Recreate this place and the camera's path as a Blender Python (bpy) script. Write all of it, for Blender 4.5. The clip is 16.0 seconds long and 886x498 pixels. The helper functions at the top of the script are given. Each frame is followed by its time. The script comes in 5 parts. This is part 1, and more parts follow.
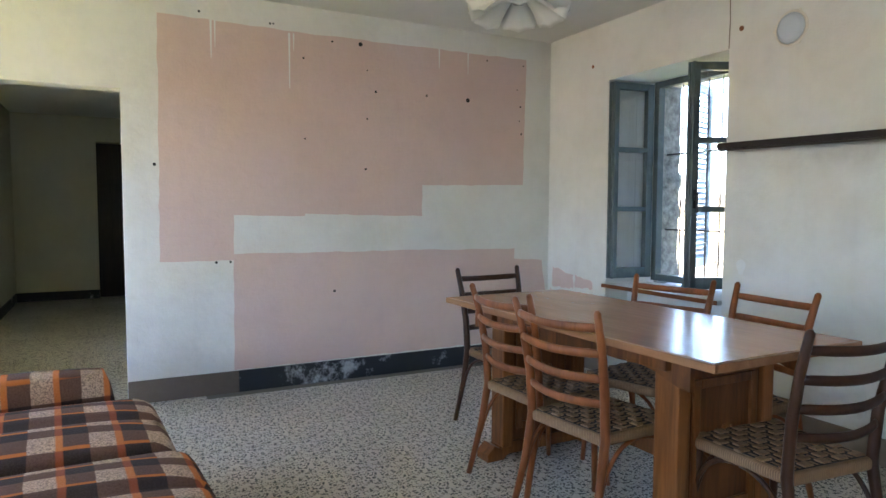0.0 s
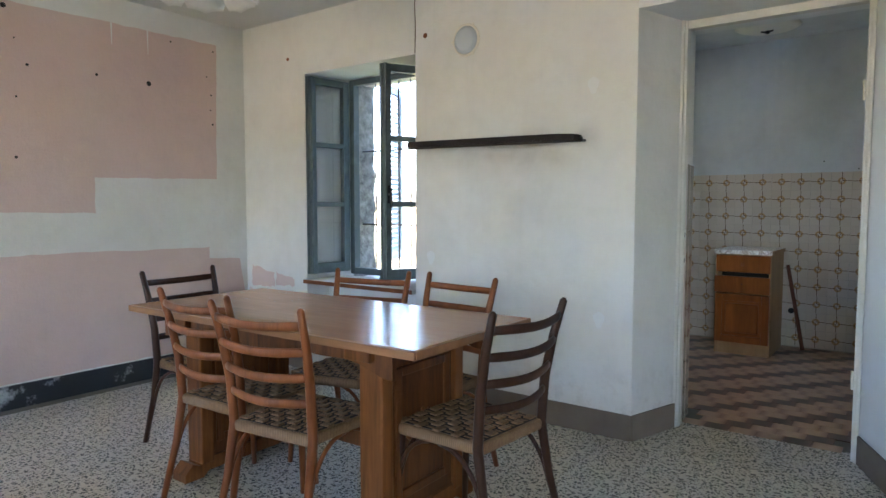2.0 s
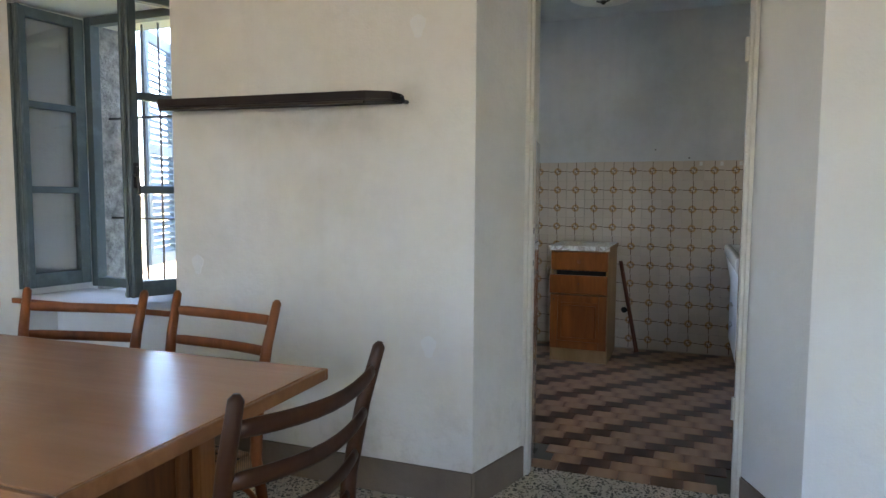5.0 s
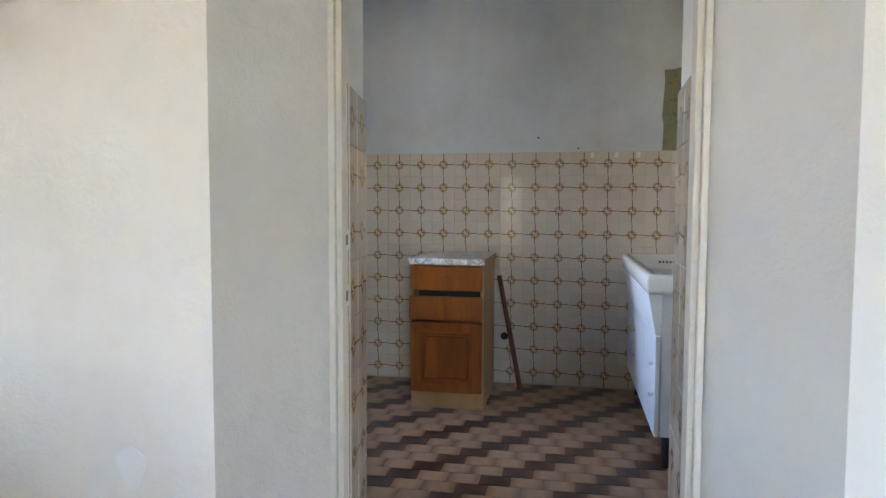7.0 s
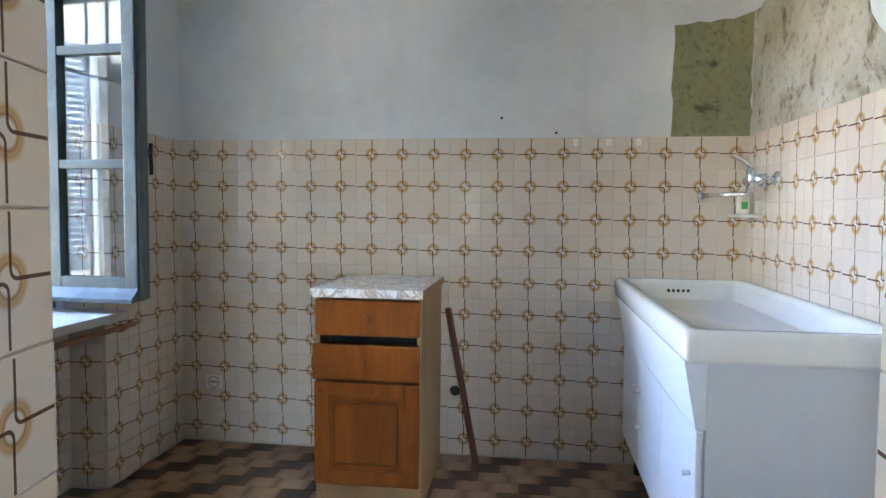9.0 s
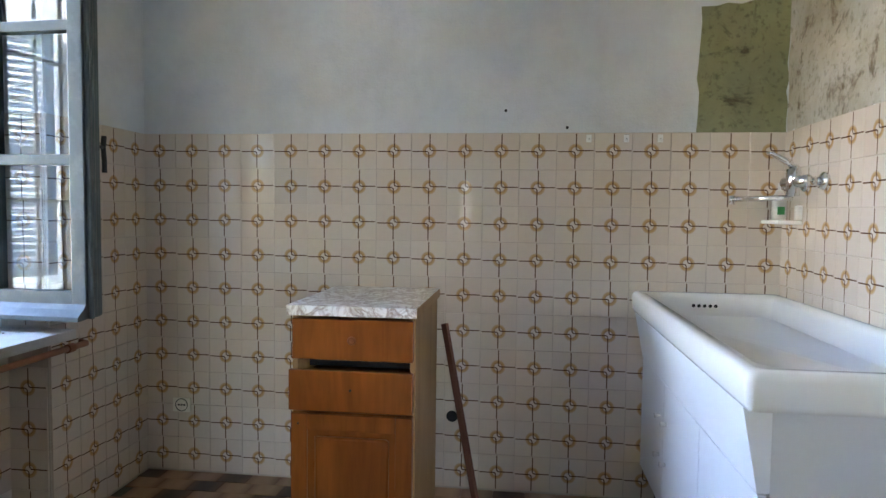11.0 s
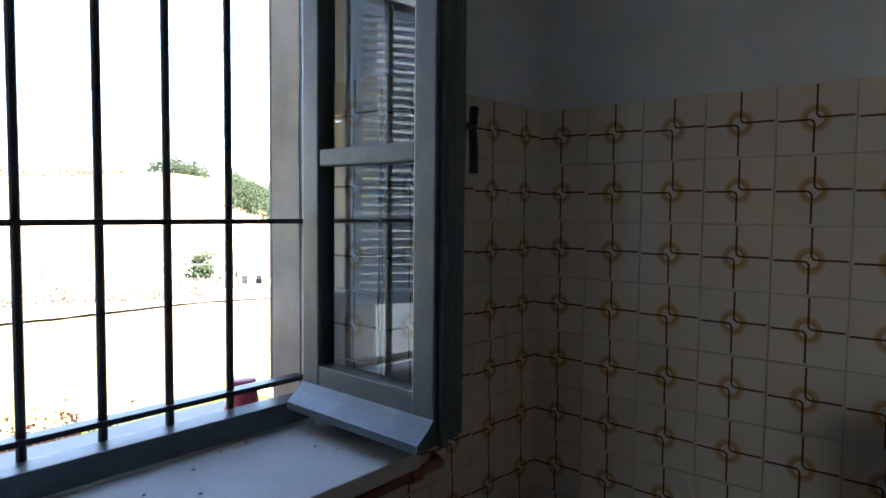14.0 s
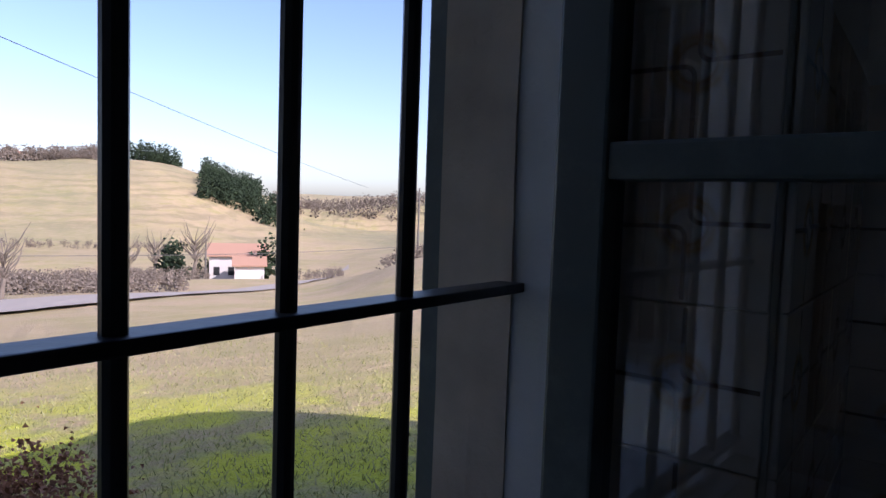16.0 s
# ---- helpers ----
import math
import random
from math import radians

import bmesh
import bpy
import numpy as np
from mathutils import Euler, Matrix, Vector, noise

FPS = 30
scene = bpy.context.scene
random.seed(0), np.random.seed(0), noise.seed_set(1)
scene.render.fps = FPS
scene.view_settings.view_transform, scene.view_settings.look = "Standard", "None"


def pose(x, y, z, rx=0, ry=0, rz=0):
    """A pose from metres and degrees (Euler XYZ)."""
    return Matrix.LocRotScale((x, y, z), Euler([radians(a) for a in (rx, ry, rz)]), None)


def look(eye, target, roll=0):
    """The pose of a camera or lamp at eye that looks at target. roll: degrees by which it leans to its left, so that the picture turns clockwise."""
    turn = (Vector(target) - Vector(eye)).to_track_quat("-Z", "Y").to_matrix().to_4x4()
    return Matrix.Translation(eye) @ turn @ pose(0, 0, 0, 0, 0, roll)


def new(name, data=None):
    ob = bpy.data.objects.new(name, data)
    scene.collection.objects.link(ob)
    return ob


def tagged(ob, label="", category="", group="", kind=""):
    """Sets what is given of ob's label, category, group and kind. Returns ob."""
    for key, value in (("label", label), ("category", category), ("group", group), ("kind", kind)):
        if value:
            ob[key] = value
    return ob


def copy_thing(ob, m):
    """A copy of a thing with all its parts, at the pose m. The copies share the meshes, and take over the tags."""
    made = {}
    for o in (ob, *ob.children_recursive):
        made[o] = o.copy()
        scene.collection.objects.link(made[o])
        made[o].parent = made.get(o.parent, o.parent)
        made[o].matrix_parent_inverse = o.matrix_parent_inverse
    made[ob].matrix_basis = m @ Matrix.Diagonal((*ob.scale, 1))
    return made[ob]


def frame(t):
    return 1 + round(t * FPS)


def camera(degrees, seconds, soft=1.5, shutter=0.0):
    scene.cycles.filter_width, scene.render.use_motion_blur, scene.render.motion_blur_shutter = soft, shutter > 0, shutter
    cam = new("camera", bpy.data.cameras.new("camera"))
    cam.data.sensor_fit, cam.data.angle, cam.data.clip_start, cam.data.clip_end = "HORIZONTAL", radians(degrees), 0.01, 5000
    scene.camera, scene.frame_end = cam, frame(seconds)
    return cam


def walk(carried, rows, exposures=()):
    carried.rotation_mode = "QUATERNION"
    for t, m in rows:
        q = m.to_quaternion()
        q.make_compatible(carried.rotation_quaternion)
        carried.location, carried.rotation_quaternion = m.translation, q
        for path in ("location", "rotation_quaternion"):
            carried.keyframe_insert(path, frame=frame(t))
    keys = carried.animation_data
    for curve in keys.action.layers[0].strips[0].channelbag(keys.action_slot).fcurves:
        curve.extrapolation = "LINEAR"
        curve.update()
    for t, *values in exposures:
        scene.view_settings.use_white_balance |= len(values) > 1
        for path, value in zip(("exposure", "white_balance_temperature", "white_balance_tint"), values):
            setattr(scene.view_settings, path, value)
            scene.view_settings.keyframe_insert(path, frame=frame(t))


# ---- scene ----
cam = camera(68.7, 16.0)
PATH = [
    (0, (0.134, -0.164, 1.236), (1.048, 1.61, 1.112), 0.2),
    (0.5, (0.14, -0.16, 1.235), (1.109, 1.585, 1.107), 0.2),
    (1, (0.161, -0.132, 1.222), (1.37, 1.457, 1.119), 0.1),
    (1.5, (0.164, -0.12, 1.226), (1.643, 1.224, 1.127), -0.0),
    (2, (0.188, -0.101, 1.23), (1.788, 1.092, 1.096), 0.0),
    (2.5, (0.239, -0.08, 1.218), (1.842, 1.108, 1.074), -0.1),
    (3, (0.322, 0.0, 1.208), (1.944, 1.161, 1.058), 0.1),
    (3.5, (0.414, 0.128, 1.213), (2.094, 1.205, 1.073), 0.2),
    (4, (0.574, 0.227, 1.164), (2.384, 1.073, 1.071), -0.1),
    (4.5, (0.865, 0.263, 1.187), (2.72, 0.999, 1.055), -0.0),
    (4.7, (0.957, 0.292, 1.2), (2.814, 1.023, 1.057), 0.2),
    (7, (2.287, 0.418, 1.148), (4.248, 0.795, 1.023), 0.2),
    (7.5, (2.600, 0.427, 1.117), (4.572, 0.752, 1.045), 0.2),
    (8, (2.933, 0.417, 1.150), (4.909, 0.708, 1.057), 0.3),
    (8.5, (3.250, 0.446, 1.151), (5.229, 0.722, 1.047), 0.4),
    (10.8, (3.752, 0.504, 1.188), (5.734, 0.747, 1.071), 0.7),
    (11, (3.795, 0.532, 1.177), (5.777, 0.775, 1.066), 0.7),
    (11.5, (3.963, 0.611, 1.204), (5.927, 0.966, 1.068), 0.7),
    (12, (4.129, 0.688, 1.21), (5.983, 1.427, 1.086), 0.8),
    (12.5, (4.389, 0.79, 1.218), (6.215, 1.6, 1.112), 0.6),
    (13, (4.583, 0.922, 1.221), (6.339, 1.869, 1.08), 0.6),
    (13.5, (4.767, 1.095, 1.234), (6.435, 2.191, 1.103), 0.3),
    (14, (4.937, 1.25, 1.229), (6.476, 2.523, 1.116), 0.6),
    (14.5, (5.093, 1.429, 1.244), (6.638, 2.692, 1.113), 0.5),
    (15, (5.17, 1.656, 1.248), (6.709, 2.926, 1.11), 0.7),
    (15.5, (5.207, 1.891, 1.271), (6.79, 3.109, 1.156), 0.8),
    (16, (5.258, 2.093, 1.292), (6.846, 3.301, 1.165), 2.0),
]
EXPOSURES = [(0, 4.84, 5880, 15), (3.5, 4.92, 5980, 16), (4.7, 4.68, 6230, 18), (7, 5.4, 6350, 21), (7.5, 5.55, 6350, 21), (8, 5.8, 6200, 20), (8.7, 6.0, 6120, 19), (11.0, 5.78, 6400, 20), (12.0, 5.42, 6350, 19), (12.5, 5.05, 6300, 19), (13.0, 4.65, 6300, 19), (13.5, 4.25, 6250, 19), (14.0, 3.75, 6200, 19), (14.5, 3.25, 6050, 19), (15.0, 1.8, 6000, 22), (15.5, 0.9, 5680, 26), (16, 0.68, 5620, 29)]
walk(cam, [(t, look(eye, target, roll)) for t, eye, target, roll in PATH], EXPOSURES)

# ---- world, sun and fill lamps ----
SUN_AZ, SUN_EL = radians(176), radians(38)      # compass angle from +y towards +x, and height
world = bpy.data.worlds.new("sky")
scene.world = world
world.use_nodes = True
wn = world.node_tree.nodes
sky = wn.new("ShaderNodeTexSky")
sky.sky_type, sky.sun_disc = "NISHITA", False
sky.sun_elevation, sky.sun_rotation = SUN_EL, SUN_AZ
sky.air_density, sky.dust_density, sky.ozone_density = 1.0, 1.4, 1.0
wn["Background"].inputs[1].default_value = 0.14
world.node_tree.links.new(sky.outputs[0], wn["Background"].inputs[0])
sun_data = bpy.data.lights.new("sun", "SUN")
sun_data.energy, sun_data.angle, sun_data.color = 3.8, radians(0.5), (1.0, 0.93, 0.82)
sun = new("sun", sun_data)
sun.matrix_world = look((0, 0, 30), (-math.sin(SUN_AZ) * 30, -math.cos(SUN_AZ) * 30, 30 - 30 * math.tan(SUN_EL)))


def fill_light(name, eye, target, w, h, watts, color=(0.86, 0.93, 1.0)):
    d = bpy.data.lights.new(name, "AREA")
    d.shape, d.size, d.size_y, d.energy, d.color = "RECTANGLE", w, h, watts, color
    ob = new(name, d)
    ob.matrix_world = look(eye, target)
    return ob


# fill lamps in added openings out of view, in place of sky light
fill_light("daylight_west_window", (-2.06, 3.2, 1.5), (3.4, 2.4, 0.9), 1.1, 1.3, 0.20, (0.78, 0.9, 1.0))
fill_light("daylight_rear_window", (-2.06, -1.3, 1.5), (3.4, 1.6, 0.9), 1.1, 1.3, 0.64, (0.78, 0.9, 1.0))
fill_light("daylight_hall_window", (-1.03, 5.7, 1.5), (1.0, 6.6, 1.0), 0.7, 1.0, 0.06, (0.9, 0.95, 1.0))


# ---- materials ----
class Mat:
    """A small builder for node materials."""

    def __init__(self, name, rough=0.6, metal=0.0):
        self.m = bpy.data.materials.new(name)
        self.m.use_nodes = True
        self.t = self.m.node_tree
        self.b = self.t.nodes["Principled BSDF"]
        self.b.inputs["Roughness"].default_value = rough
        self.b.inputs["Metallic"].default_value = metal
        self.co = self.node("ShaderNodeTexCoord").outputs["Object"]

    def node(self, kind):
        return self.t.nodes.new(kind)

    def link(self, a, b):
        self.t.links.new(a, b)

    def put(self, sock, v):
        if isinstance(v, (int, float)):
            sock.default_value = v
        elif isinstance(v, tuple):
            sock.default_value = (*v, 1.0) if len(v) == 3 and len(sock.default_value) == 4 else v
        else:
            self.link(v, sock)

    def math(self, op, a, b=0.0, c=0.0):
        n = self.node("ShaderNodeMath")
        n.operation = op
        for i, v in enumerate((a, b, c)):
            self.put(n.inputs[i], v)
        return n.outputs[0]

    def scaled(self, sx, sy, sz, co=None):
        n = self.node("ShaderNodeMapping")
        self.link(co or self.co, n.inputs[0])
        n.inputs["Scale"].default_value = (sx, sy, sz)
        return n.outputs[0]

    def noise(self, scale, detail=4.0, rough=0.55, co=None, dist=0.0):
        n = self.node("ShaderNodeTexNoise")
        self.link(co or self.co, n.inputs["Vector"])
        n.inputs["Scale"].default_value, n.inputs["Detail"].default_value = scale, detail
        n.inputs["Roughness"].default_value, n.inputs["Distortion"].default_value = rough, dist
        return n.outputs["Fac"]

    def cells(self, scale, co=None, out="Distance", feature="F1", rand=1.0):
        n = self.node("ShaderNodeTexVoronoi")
        n.feature = feature
        self.link(co or self.co, n.inputs["Vector"])
        n.inputs["Scale"].default_value, n.inputs["Randomness"].default_value = scale, rand
        return n.outputs[out]

    def ramp(self, fac, stops):
        n = self.node("ShaderNodeValToRGB")
        e = n.color_ramp.elements
        while len(e) < len(stops):
            e.new(0.5)
        for el, (p, c) in zip(e, stops):
            el.position, el.color = p, ((c, c, c, 1) if isinstance(c, (int, float)) else (*c, 1))
        self.put(n.inputs[0], fac)
        return n.outputs[0]

    def mix(self, fac, a, b, kind="MIX"):
        n = self.node("ShaderNodeMix")
        n.data_type, n.blend_type = "RGBA", kind
        self.put(n.inputs[0], fac)
        self.put(n.inputs[6], a)
        self.put(n.inputs[7], b)
        return n.outputs[2]

    def xyz(self, co=None):
        n = self.node("ShaderNodeSeparateXYZ")
        self.link(co or self.co, n.inputs[0])
        return n.outputs

    def random(self):
        return self.node("ShaderNodeObjectInfo").outputs["Random"]

    def done(self, color, bump=None, height=0.002, rough=None):
        self.put(self.b.inputs["Base Color"], color)
        if rough is not None:
            self.put(self.b.inputs["Roughness"], rough)
        if bump is not None:
            n = self.node("ShaderNodeBump")
            n.inputs["Distance"].default_value = height
            n.inputs["Strength"].default_value = 0.8
            self.link(bump, n.inputs["Height"])
            self.link(n.outputs[0], self.b.inputs["Normal"])
        return self.m


def plaster(name, base, stain, dirt=0.5, marks=None):
    k = Mat(name, 0.85)
    big = k.ramp(k.noise(1.3, 5, 0.6), [(0.42, 0.0), (0.75, 1.0)])
    fine = k.ramp(k.noise(9, 6, 0.65), [(0.45, 0.0), (0.8, 1.0)])
    c = k.mix(k.math("MULTIPLY", big, dirt), base, stain)
    c = k.mix(k.math("MULTIPLY", fine, 0.25 * dirt), c, tuple(v * 0.8 for v in stain))
    streak = k.noise(1, 5, 0.6, k.scaled(7, 7, 0.35))
    c = k.mix(k.math("MULTIPLY", k.ramp(streak, [(0.55, 0.0), (0.78, 1.0)]), 0.17 * dirt), c, tuple(v * 0.82 for v in stain))
    if marks:
        c = marks(k, c)
    bump = k.math("ADD", k.noise(14, 5), k.math("MULTIPLY", k.noise(120, 3), 0.25))
    return k.done(c, bump, 0.006)


def wood(name, dark, light, grain=(2, 2, 26), rough=0.38, axis_scale=1.0):
    """Wood with its grain along the object's longest axis given by the smallest scale."""
    k = Mat(name, rough)
    r = k.random()
    n = k.node("ShaderNodeVectorMath")
    n.operation = "ADD"
    k.link(k.co, n.inputs[0])
    k.link(k.math("MULTIPLY", r, 7.0), n.inputs[1])
    v = k.scaled(*grain, co=n.outputs[0])
    g = k.noise(axis_scale, 6, 0.6, v, 1.2)
    f = k.noise(axis_scale * 6, 3, 0.6, v)
    c = k.ramp(k.math("ADD", k.math("MULTIPLY", g, 0.75), k.math("MULTIPLY", f, 0.25)), [(0.32, dark), (0.68, light)])
    c = k.mix(k.math("MULTIPLY", k.ramp(k.noise(5), [(0.5, 0.0), (0.8, 1.0)]), 0.3), c, tuple(q * 0.6 for q in dark))
    k.b.inputs["Specular IOR Level"].default_value = 0.28 if rough > 0.3 else 0.5
    return k.done(c, f, 0.0006, k.math("ADD", k.math("MULTIPLY", f, 0.2), rough - 0.1))


def paint(name, base, worn, rough=0.45, amount=0.35):
    k = Mat(name, rough)
    w = k.ramp(k.noise(11, 6, 0.7), [(0.5, 0.0), (0.75, 1.0)])
    s = k.noise(2.0, 4)
    c = k.mix(k.math("MULTIPLY", w, amount), base, worn)
    c = k.mix(k.math("MULTIPLY", s, 0.3), c, tuple(q * 0.75 for q in base))
    return k.done(c, k.noise(60, 4), 0.0008, k.math("ADD", k.math("MULTIPLY", s, 0.25), rough - 0.1))


def plain(name, color, rough=0.5, metal=0.0, vary=0.12, relief=True):
    k = Mat(name, rough, metal)
    n = k.noise(18, 5)
    c = k.mix(k.math("MULTIPLY", n, vary * 2), color, tuple(q * 0.7 for q in color))
    return k.done(c, k.noise(90, 3) if relief else None, 0.0003, k.math("ADD", k.math("MULTIPLY", n, 0.15), rough - 0.07))


def soot(k, old):
    """Old smoke stains round a shelf and scuffs above the skirting."""
    x, y, z = k.xyz()

    def spot(cy, cz, ry, rz):
        u = k.math("DIVIDE", k.math("SUBTRACT", y, cy), ry)
        w = k.math("DIVIDE", k.math("SUBTRACT", z, cz), rz)
        return k.math("POWER", 2.718, k.math("MULTIPLY", k.math("ADD", k.math("MULTIPLY", u, u), k.math("MULTIPLY", w, w)), -1.0))

    s = k.math("ADD", k.math("ADD", spot(1.85, 1.53, 0.48, 0.09), spot(1.36, 1.60, 0.06, 0.06)), k.math("MULTIPLY", spot(1.62, 1.2, 0.3, 0.45), 0.45))
    s = k.math("MINIMUM", k.math("MULTIPLY", s, k.ramp(k.noise(4, 6, 0.65), [(0.3, 0.15), (0.7, 1.0)])), 1.0)
    c = k.mix(k.math("MULTIPLY", s, 0.42), old, (0.25, 0.235, 0.21))
    scuff = k.math("MULTIPLY", k.ramp(z, [(0.13, 1.0), (0.5, 0.0)]), k.ramp(k.noise(6, 6, 0.7), [(0.5, 0.0), (0.68, 1.0)]))
    return k.mix(k.math("MULTIPLY", scuff, 0.5), c, (0.36, 0.33, 0.28))


M_WALL = plaster("cream_plaster", (0.70, 0.69, 0.66), (0.57, 0.545, 0.485), 0.75)
M_WALLK = plaster("pale_blue_plaster", (0.66, 0.68, 0.70), (0.46, 0.475, 0.48), 0.8)
M_CEIL = plaster("ceiling_plaster", (0.68, 0.66, 0.62), (0.55, 0.53, 0.49), 0.35)
M_REVEAL = plaster("white_reveal_plaster", (0.72, 0.73, 0.73), (0.6, 0.59, 0.55), 0.4)
M_PINK = plaster("pink_wall_paint", (0.62, 0.475, 0.43), (0.54, 0.39, 0.345), 0.6)
M_SKIRT = plaster("grey_brown_skirting_paint", (0.19, 0.148, 0.112), (0.10, 0.077, 0.058), 0.9)


def mould(name, a, b, spot):
    k = Mat(name, 0.9)
    c = k.mix(k.ramp(k.noise(3.5, 6, 0.65), [(0.35, 0.0), (0.65, 1.0)]), a, b)
    c = k.mix(k.ramp(k.noise(7, 6, 0.7, None, 0.6), [(0.56, 0.0), (0.66, 0.9)]), c, spot)
    c = k.mix(k.ramp(k.noise(40, 4), [(0.55, 0.0), (0.7, 0.5)]), c, spot)
    return k.done(c, k.noise(30, 5), 0.004)


M_GREEN = mould("green_mould_plaster", (0.27, 0.28, 0.15), (0.20, 0.20, 0.11), (0.075, 0.065, 0.035))
M_BROWNST = mould("stained_plaster", (0.48, 0.46, 0.41), (0.33, 0.30, 0.22), (0.12, 0.09, 0.05))
M_HALL = plaster("hall_plaster", (0.55, 0.52, 0.40), (0.42, 0.38, 0.28), 0.5)
M_EXT = plaster("weathered_render", (0.42, 0.385, 0.34), (0.22, 0.195, 0.165), 1.0)

M_CONC = plaster("stained_concrete", (0.66, 0.585, 0.49), (0.22, 0.185, 0.15), 1.0)


def black_skirting():
    k = Mat("black_skirting_paint", 0.5)
    f = k.ramp(k.noise(3.4, 7, 0.72), [(0.55, 0.0), (0.64, 1.0)])
    c = k.mix(f, (0.018, 0.02, 0.024), (0.42, 0.43, 0.44))
    return k.done(c, k.noise(20, 5), 0.004)


M_BLACKSK = black_skirting()


def terrazzo():
    k = Mat("terrazzo", 0.42)
    v = k.scaled(1, 1, 1)
    r = k.random()
    base = k.mix(k.noise(2.2, 4), (0.57, 0.51, 0.42), (0.70, 0.64, 0.54))
    base = k.mix(k.math("MULTIPLY", r, 0.2), base, (0.36, 0.33, 0.27))
    wob = k.node("ShaderNodeVectorMath")
    wob.operation = "ADD"
    k.link(v, wob.inputs[0])
    k.link(k.math("MULTIPLY", k.noise(55, 3), 0.012), wob.inputs[1])
    for size, keep, share in ((100, 0.43, 0.40), (56, 0.42, 0.36)):
        d1 = k.cells(size, wob.outputs[0])
        sep = k.node("ShaderNodeSeparateColor")
        k.link(k.cells(size, wob.outputs[0], "Color"), sep.inputs[0])
        chip = k.math("MULTIPLY", k.math("LESS_THAN", d1, keep), k.math("GREATER_THAN", sep.outputs[0], share))
        base = k.mix(chip, base, k.ramp(sep.outputs[1], [(0.0, (0.008, 0.0075, 0.007)), (0.68, (0.022, 0.02, 0.018)), (0.76, (0.52, 0.48, 0.42)), (0.85, (0.30, 0.25, 0.19)), (1.0, (0.11, 0.08, 0.06))]))
    c = k.mix(k.math("MULTIPLY", k.ramp(k.noise(140, 2), [(0.4, 0.0), (0.7, 1.0)]), 0.2), base, (0.16, 0.14, 0.12))
    dirt = k.ramp(k.noise(0.9, 5, 0.6), [(0.4, 0.0), (0.8, 1.0)])
    c = k.mix(k.math("MULTIPLY", dirt, 0.26), c, (0.15, 0.13, 0.10))
    return k.done(c, k.noise(60, 4), 0.0012, k.math("ADD", k.math("MULTIPLY", dirt, 0.25), 0.34))


M_TERR = terrazzo()
M_JOINT = plain("dirty_mortar", (0.16, 0.145, 0.12), 0.9)
M_GROUT = plain("tile_grout", (0.50, 0.44, 0.36), 0.85)


def wall_tile():
    """A beige glazed tile with two brown quarter bends that meet in an ochre ring."""
    k = Mat("beige_patterned_tile", 0.16)
    x, y, _ = k.xyz()
    ax = k.math("ABSOLUTE", x)
    r = k.math("SQRT", k.math("ADD", k.math("MULTIPLY", x, x), k.math("MULTIPLY", y, y)))
    cx, w = 0.0125, 0.0023

    def bend(sx, sy):
        u, v = k.math("MULTIPLY", x, sx), k.math("MULTIPLY", y, sy)
        du, dv = k.math("SUBTRACT", u, cx), k.math("SUBTRACT", v, cx)
        rr = k.math("SQRT", k.math("ADD", k.math("MULTIPLY", du, du), k.math("MULTIPLY", dv, dv)))
        arc = k.math("LESS_THAN", k.math("ABSOLUTE", k.math("SUBTRACT", rr, cx - 0.002)), w)
        arc = k.math("MULTIPLY", arc, k.math("MULTIPLY", k.math("LESS_THAN", u, cx), k.math("LESS_THAN", v, cx)))
        ra = k.math("MULTIPLY", k.math("LESS_THAN", k.math("ABSOLUTE", k.math("SUBTRACT", v, 0.002)), w), k.math("GREATER_THAN", u, cx))
        rb = k.math("MULTIPLY", k.math("LESS_THAN", k.math("ABSOLUTE", k.math("SUBTRACT", u, 0.002)), w), k.math("GREATER_THAN", v, cx))
        return k.math("MAXIMUM", arc, k.math("MAXIMUM", ra, rb))

    line = k.math("MAXIMUM", bend(1, 1), bend(-1, -1))
    line = k.math("MULTIPLY", line, k.math("LESS_THAN", k.math("MAXIMUM", ax, k.math("ABSOLUTE", y)), 0.071))
    ring = k.math("SUBTRACT", 1.0, k.math("MINIMUM", 1.0, k.math("DIVIDE", k.math("ABSOLUTE", k.math("SUBTRACT", r, 0.0185)), 0.0045)))
    ring2 = k.math("SUBTRACT", 1.0, k.math("MINIMUM", 1.0, k.math("DIVIDE", k.math("ABSOLUTE", k.math("SUBTRACT", r, 0.0245)), 0.008)))
    rnd = k.random()
    base = k.mix(rnd, (0.63, 0.535, 0.445), (0.69, 0.60, 0.51))
    base = k.mix(k.math("MULTIPLY", k.noise(22, 5, 0.6), 0.5), base, (0.53, 0.46, 0.37))
    c = k.mix(k.math("MULTIPLY", ring2, 0.85), base, (0.45, 0.24, 0.05))
    c = k.mix(k.math("MULTIPLY", ring, 0.9), c, (0.33, 0.15, 0.018))
    c = k.mix(k.math("MULTIPLY", line, 0.95), c, (0.10, 0.042, 0.02))
    return k.done(c, k.noise(9, 2), 0.0008, k.math("ADD", k.math("MULTIPLY", k.noise(30, 3), 0.08), 0.06))


M_TILE = wall_tile()


